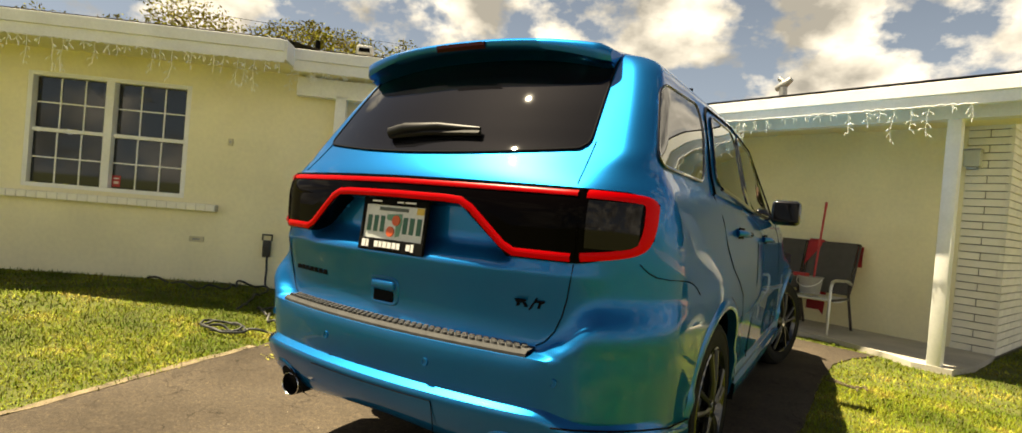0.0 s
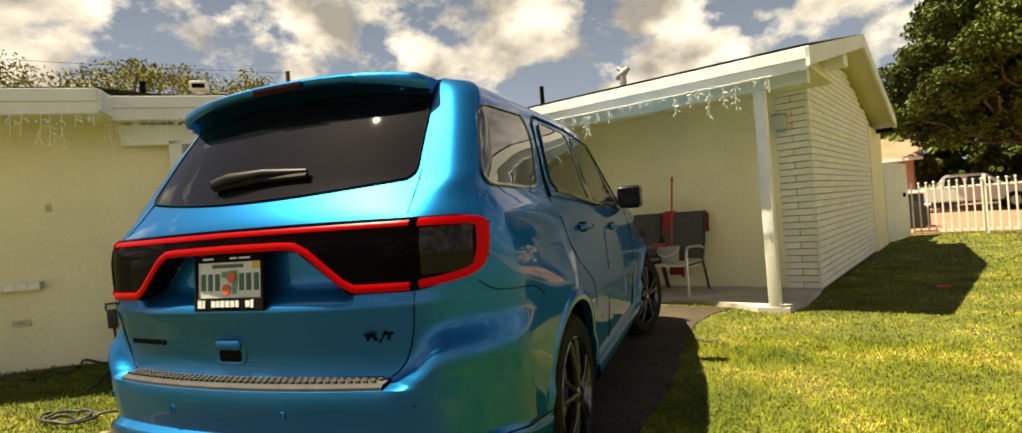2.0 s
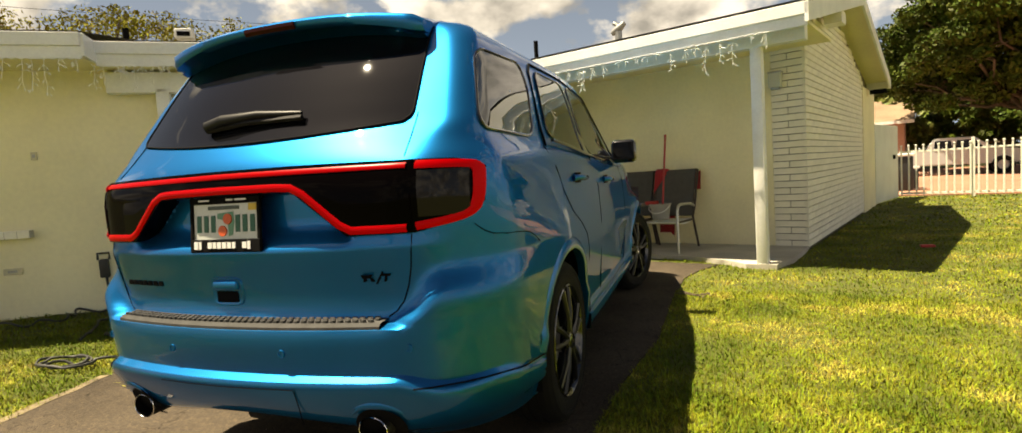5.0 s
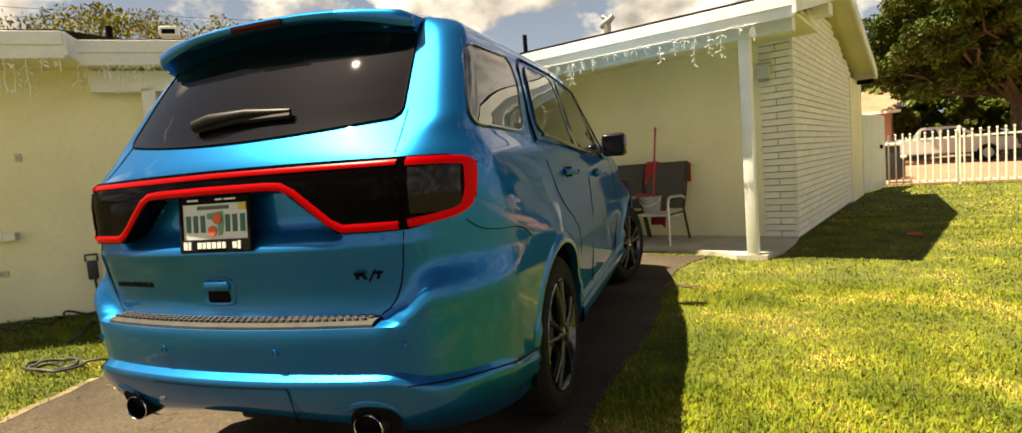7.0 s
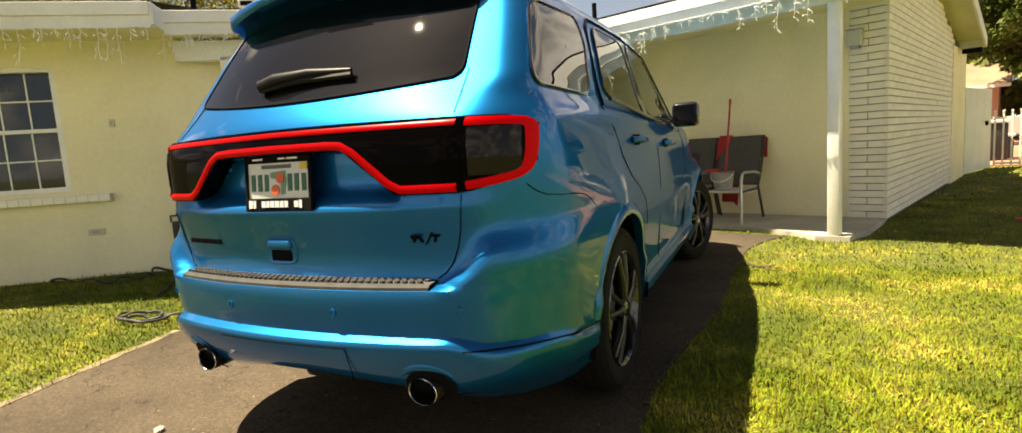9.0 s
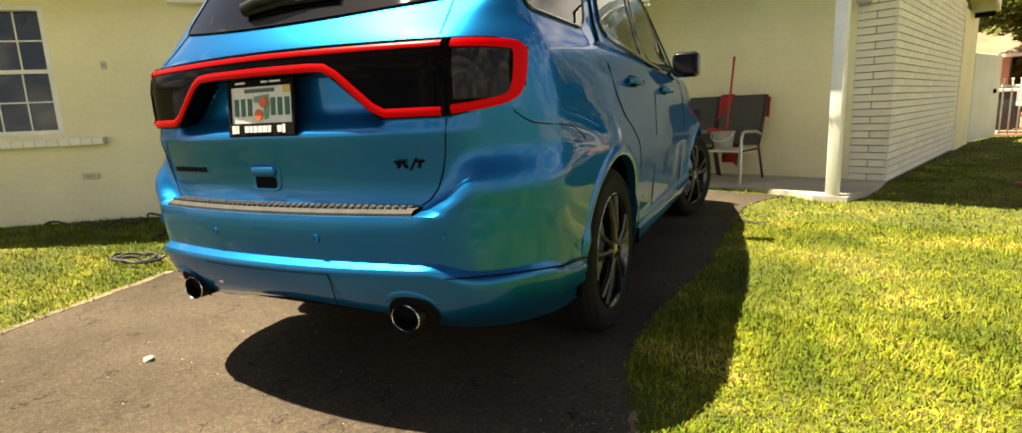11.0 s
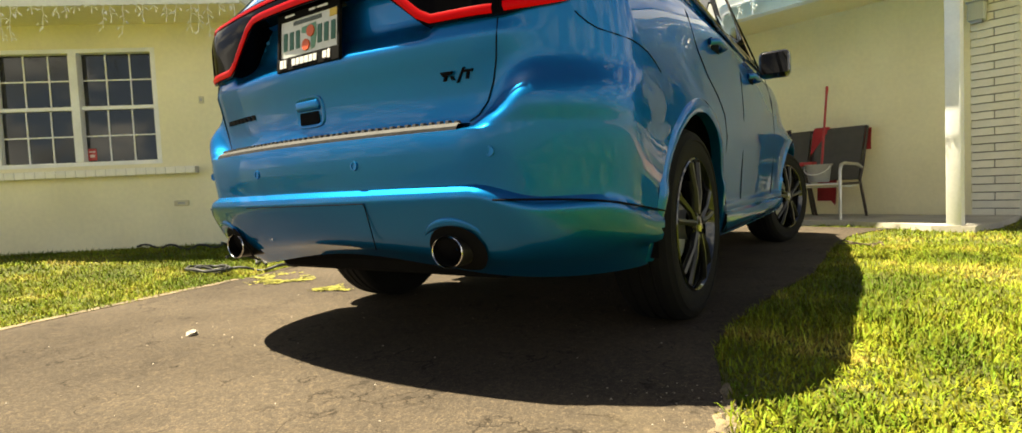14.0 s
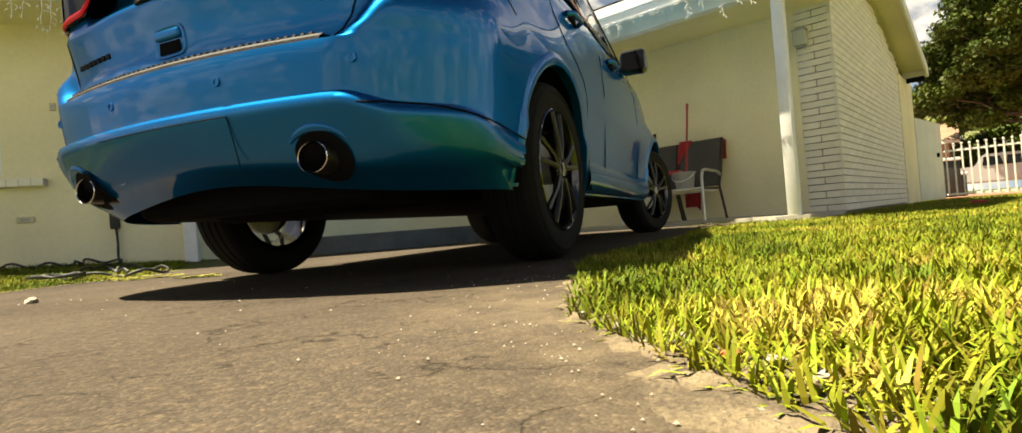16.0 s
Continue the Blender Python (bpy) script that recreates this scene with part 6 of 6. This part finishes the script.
def lawn(name, zones, seed, label):
    """Grass blades; zones of (x0, x1, y0, y1, blades a square metre, length, width, keep-test)."""
    rng = np.random.default_rng(seed)
    verts, faces, start = [], [], 0
    for x0, x1, y0, y1, per, ln, wd, test in zones:
        n = int((x1 - x0) * (y1 - y0) * per)
        xy = np.stack([rng.uniform(x0, x1, n), rng.uniform(y0, y1, n)], 1)
        test, lo, hi = test
        dist = np.hypot(xy[:, 0] - 1.8, xy[:, 1] + .9)
        xy = xy[(dist >= lo) & (dist < hi)]
        xy = xy[~(inside_many(DRIVE, xy) | inside_many(SLAB, xy))]
        keep = np.array([test(x, y) for x, y in xy], bool)
        xy = xy[keep]
        n = len(xy)
        if not n:
            continue
        z = np.array([lawn_z(x, y) for x, y in xy])
        patch = np.array([noise.noise((x * .9, y * .9, seed)) + .5 * noise.noise((x * 3.1, y * 3.1, 2.0)) for x, y in xy])
        a = rng.uniform(0, 2 * np.pi, n)
        lean = rng.uniform(.3, 2.2, n)
        L = ln * (.55 + .75 * rng.random(n)) * (1 + .45 * patch)
        W = wd * (.6 + .8 * rng.random(n))
        d = np.stack([np.cos(a), np.sin(a)], 1)
        s = np.stack([-d[:, 1], d[:, 0]], 1) * W[:, None] * .5
        p = np.concatenate([xy, z[:, None] - .004], 1)
        side = np.concatenate([s, np.zeros((n, 1))], 1)
        steps = ((.42, .55, 1.0), (.34, 1.0, .80), (.24, 1.4, 0)) if hi < 1.5 else ((.5, .6, .85), (.5, 1.25, 0))
        cols = [p - side, p + side]
        for share, bend, width in steps:
            p = p + np.concatenate([d * (L * share * np.sin(lean * bend))[:, None], (L * share * np.cos(lean * bend))[:, None]], 1)
            cols += [p + side * width, p - side * width] if width else [p]
        k = len(cols)
        verts.append(np.stack(cols, 1).reshape(-1, 3))
        i = start + k * np.arange(n)
        faces += np.stack([i, i + 1, i + 2, i + 3], 1).tolist()
        if k == 7:
            faces += np.stack([i + 3, i + 2, i + 4, i + 5], 1).tolist()
        faces += np.stack([i + k - 2, i + k - 3, i + k - 1], 1).tolist()
        start += k * n
    me = bpy.data.meshes.new(name)
    me.from_pydata(np.concatenate(verts).tolist(), [], faces)
    me.materials.append(BLADE)
    ob = new(name, me)
    return tagged(ob, label, "grass", kind="stuff")


def lawn_ok(x, y):
    if y < .5 and x > 1.0:
        for (x1, y1), (x2, y2) in zip(VERGE, VERGE[1:]):
            e = Vector((x2 - x1, y2 - y1))
            t = (Vector((x - x1, y - y1))).dot(e) / e.length_squared
            if -.05 <= t <= 1.05 and (x - x1) * -e.y + (y - y1) * e.x < e.length * (.10 * verge_width(x, y) - .035 + .06 * noise.noise((x * 16, y * 16, 5))):
                return False
    q = Vector((x, y, 0)) - WB
    if q.dot(WU) < .02 and -.05 < q.dot(WV) < 9:
        return False
    p = Vector((x, y, 0))
    return p.dot(LN) > -4.58 or p.dot(LU) > -1.0


right = lambda x, y: x > .5 and lawn_ok(x, y)
left = lambda x, y: x < -1 and lawn_ok(x, y)


def in_yard(x, y):
    return (Vector((x, y, 0)) - WB).dot(WV) < 9.9


far_right = lambda x, y: in_yard(x, y) and right(x, y)
lawn("lawn_grass", [(1.0, 2.7, -1.8, .1, 32000, .047, .0040, (right, 0, .8)), (1.0, 3.2, -2.2, .6, 20000, .046, .0043, (right, .8, 1.4)), (.9, 4.2, -2.5, 2.0, 13500, .043, .0047, (right, 1.4, 2.5)), (.9, 7, -3, 4.2, 9500, .038, .0046, (right, 2.5, 5)),
                    (.9, 12, -3, 10, 3000, .034, .0072, (right, 5, 10.5)), (2, 16, 4, 17, 500, .038, .018, (far_right, 10.5, 24))], 31, "yellow green mown lawn beside the drive")
lawn("lawn_grass", [(-4.0, -1.4, -2.5, 3.0, 7500, .040, .0055, (left, 0, 40)), (-9, -4.0, -4, 6, 2600, .042, .009, (left, 0, 40))], 32, "yellow green mown lawn before the left house")


# ---- the bricks ----
def brick_mesh(l, h, d):
    bm = box_bm((l, d, h), (0, 0, 0), .004, segs=1)
    me = bpy.data.meshes.new("brick")
    bm.to_mesh(me)
    bm.free()
    me.materials.append(WHITE_BRICK)
    return me


COURSE, LONG = .0865, .405
full, half_b, header = brick_mesh(LONG - .0025, COURSE - .010, .05), brick_mesh(LONG / 2 - .0025, COURSE - .010, .05), brick_mesh(.0955, .075, .10)
rnd = random.Random(9)


def lay(parent, me, at, turn=0.0):
    ob = new("brick", me)
    ob.parent = parent
    ob.location = at
    ob.rotation_euler = (rnd.uniform(-.006, .006), rnd.uniform(-.004, .004), radians(turn) + rnd.uniform(-.005, .005))


def roof_under(v):
    return 2.70 + PITCH * (min(v, 2 * RIDGE_V - v) - EAVE_V) - .20


rest = bmesh.new()
for r in range(41):
    z = .03 + COURSE * (r + .5)
    v = -.02 - (LONG / 2 if r % 2 else 0) + LONG / 2
    while v < 5.35:
        me, at = None, v
        if z + COURSE / 2 < roof_under(v) and v > 0:
            me = full
        elif z + COURSE / 2 < roof_under(v + .2):
            me, at = half_b, v + LONG / 4 + .005
        if me and v < 3.0:
            lay(GABLE, me, (-.02, at, z), 90)
        elif me:
            box_bm((.05, LONG - .0025 if me is full else LONG / 2 - .0025, COURSE - .010), (-.02 + rnd.uniform(-.002, .002), at, z), 0, rest)
        v += LONG
    if z < 2.61:
        if r % 2:
            lay(RETURN, full, (-.205, .025, z))
        else:
            lay(RETURN, half_b, (-.105, .025, z))
            lay(RETURN, half_b, (-.312, .025, z))
far_bricks = part("far_bricks", rest, WHITE_BRICK, GABLE)
tagged(far_bricks, kind="stuff")
sill = empty("brick_sill", LEFT_M, label="row of white painted bricks under the window", category="sill", kind="structure")
part("sill_bed", box_bm((2.6, .10, .070), (-3.58, -.045, .935)), mat("painted_joint", (.50, .47, .39), .9, 0, .15, 8, 60), sill)
for k in range(26):
    lay(sill, header, (-4.83 + .1 * k, -.05, .937))
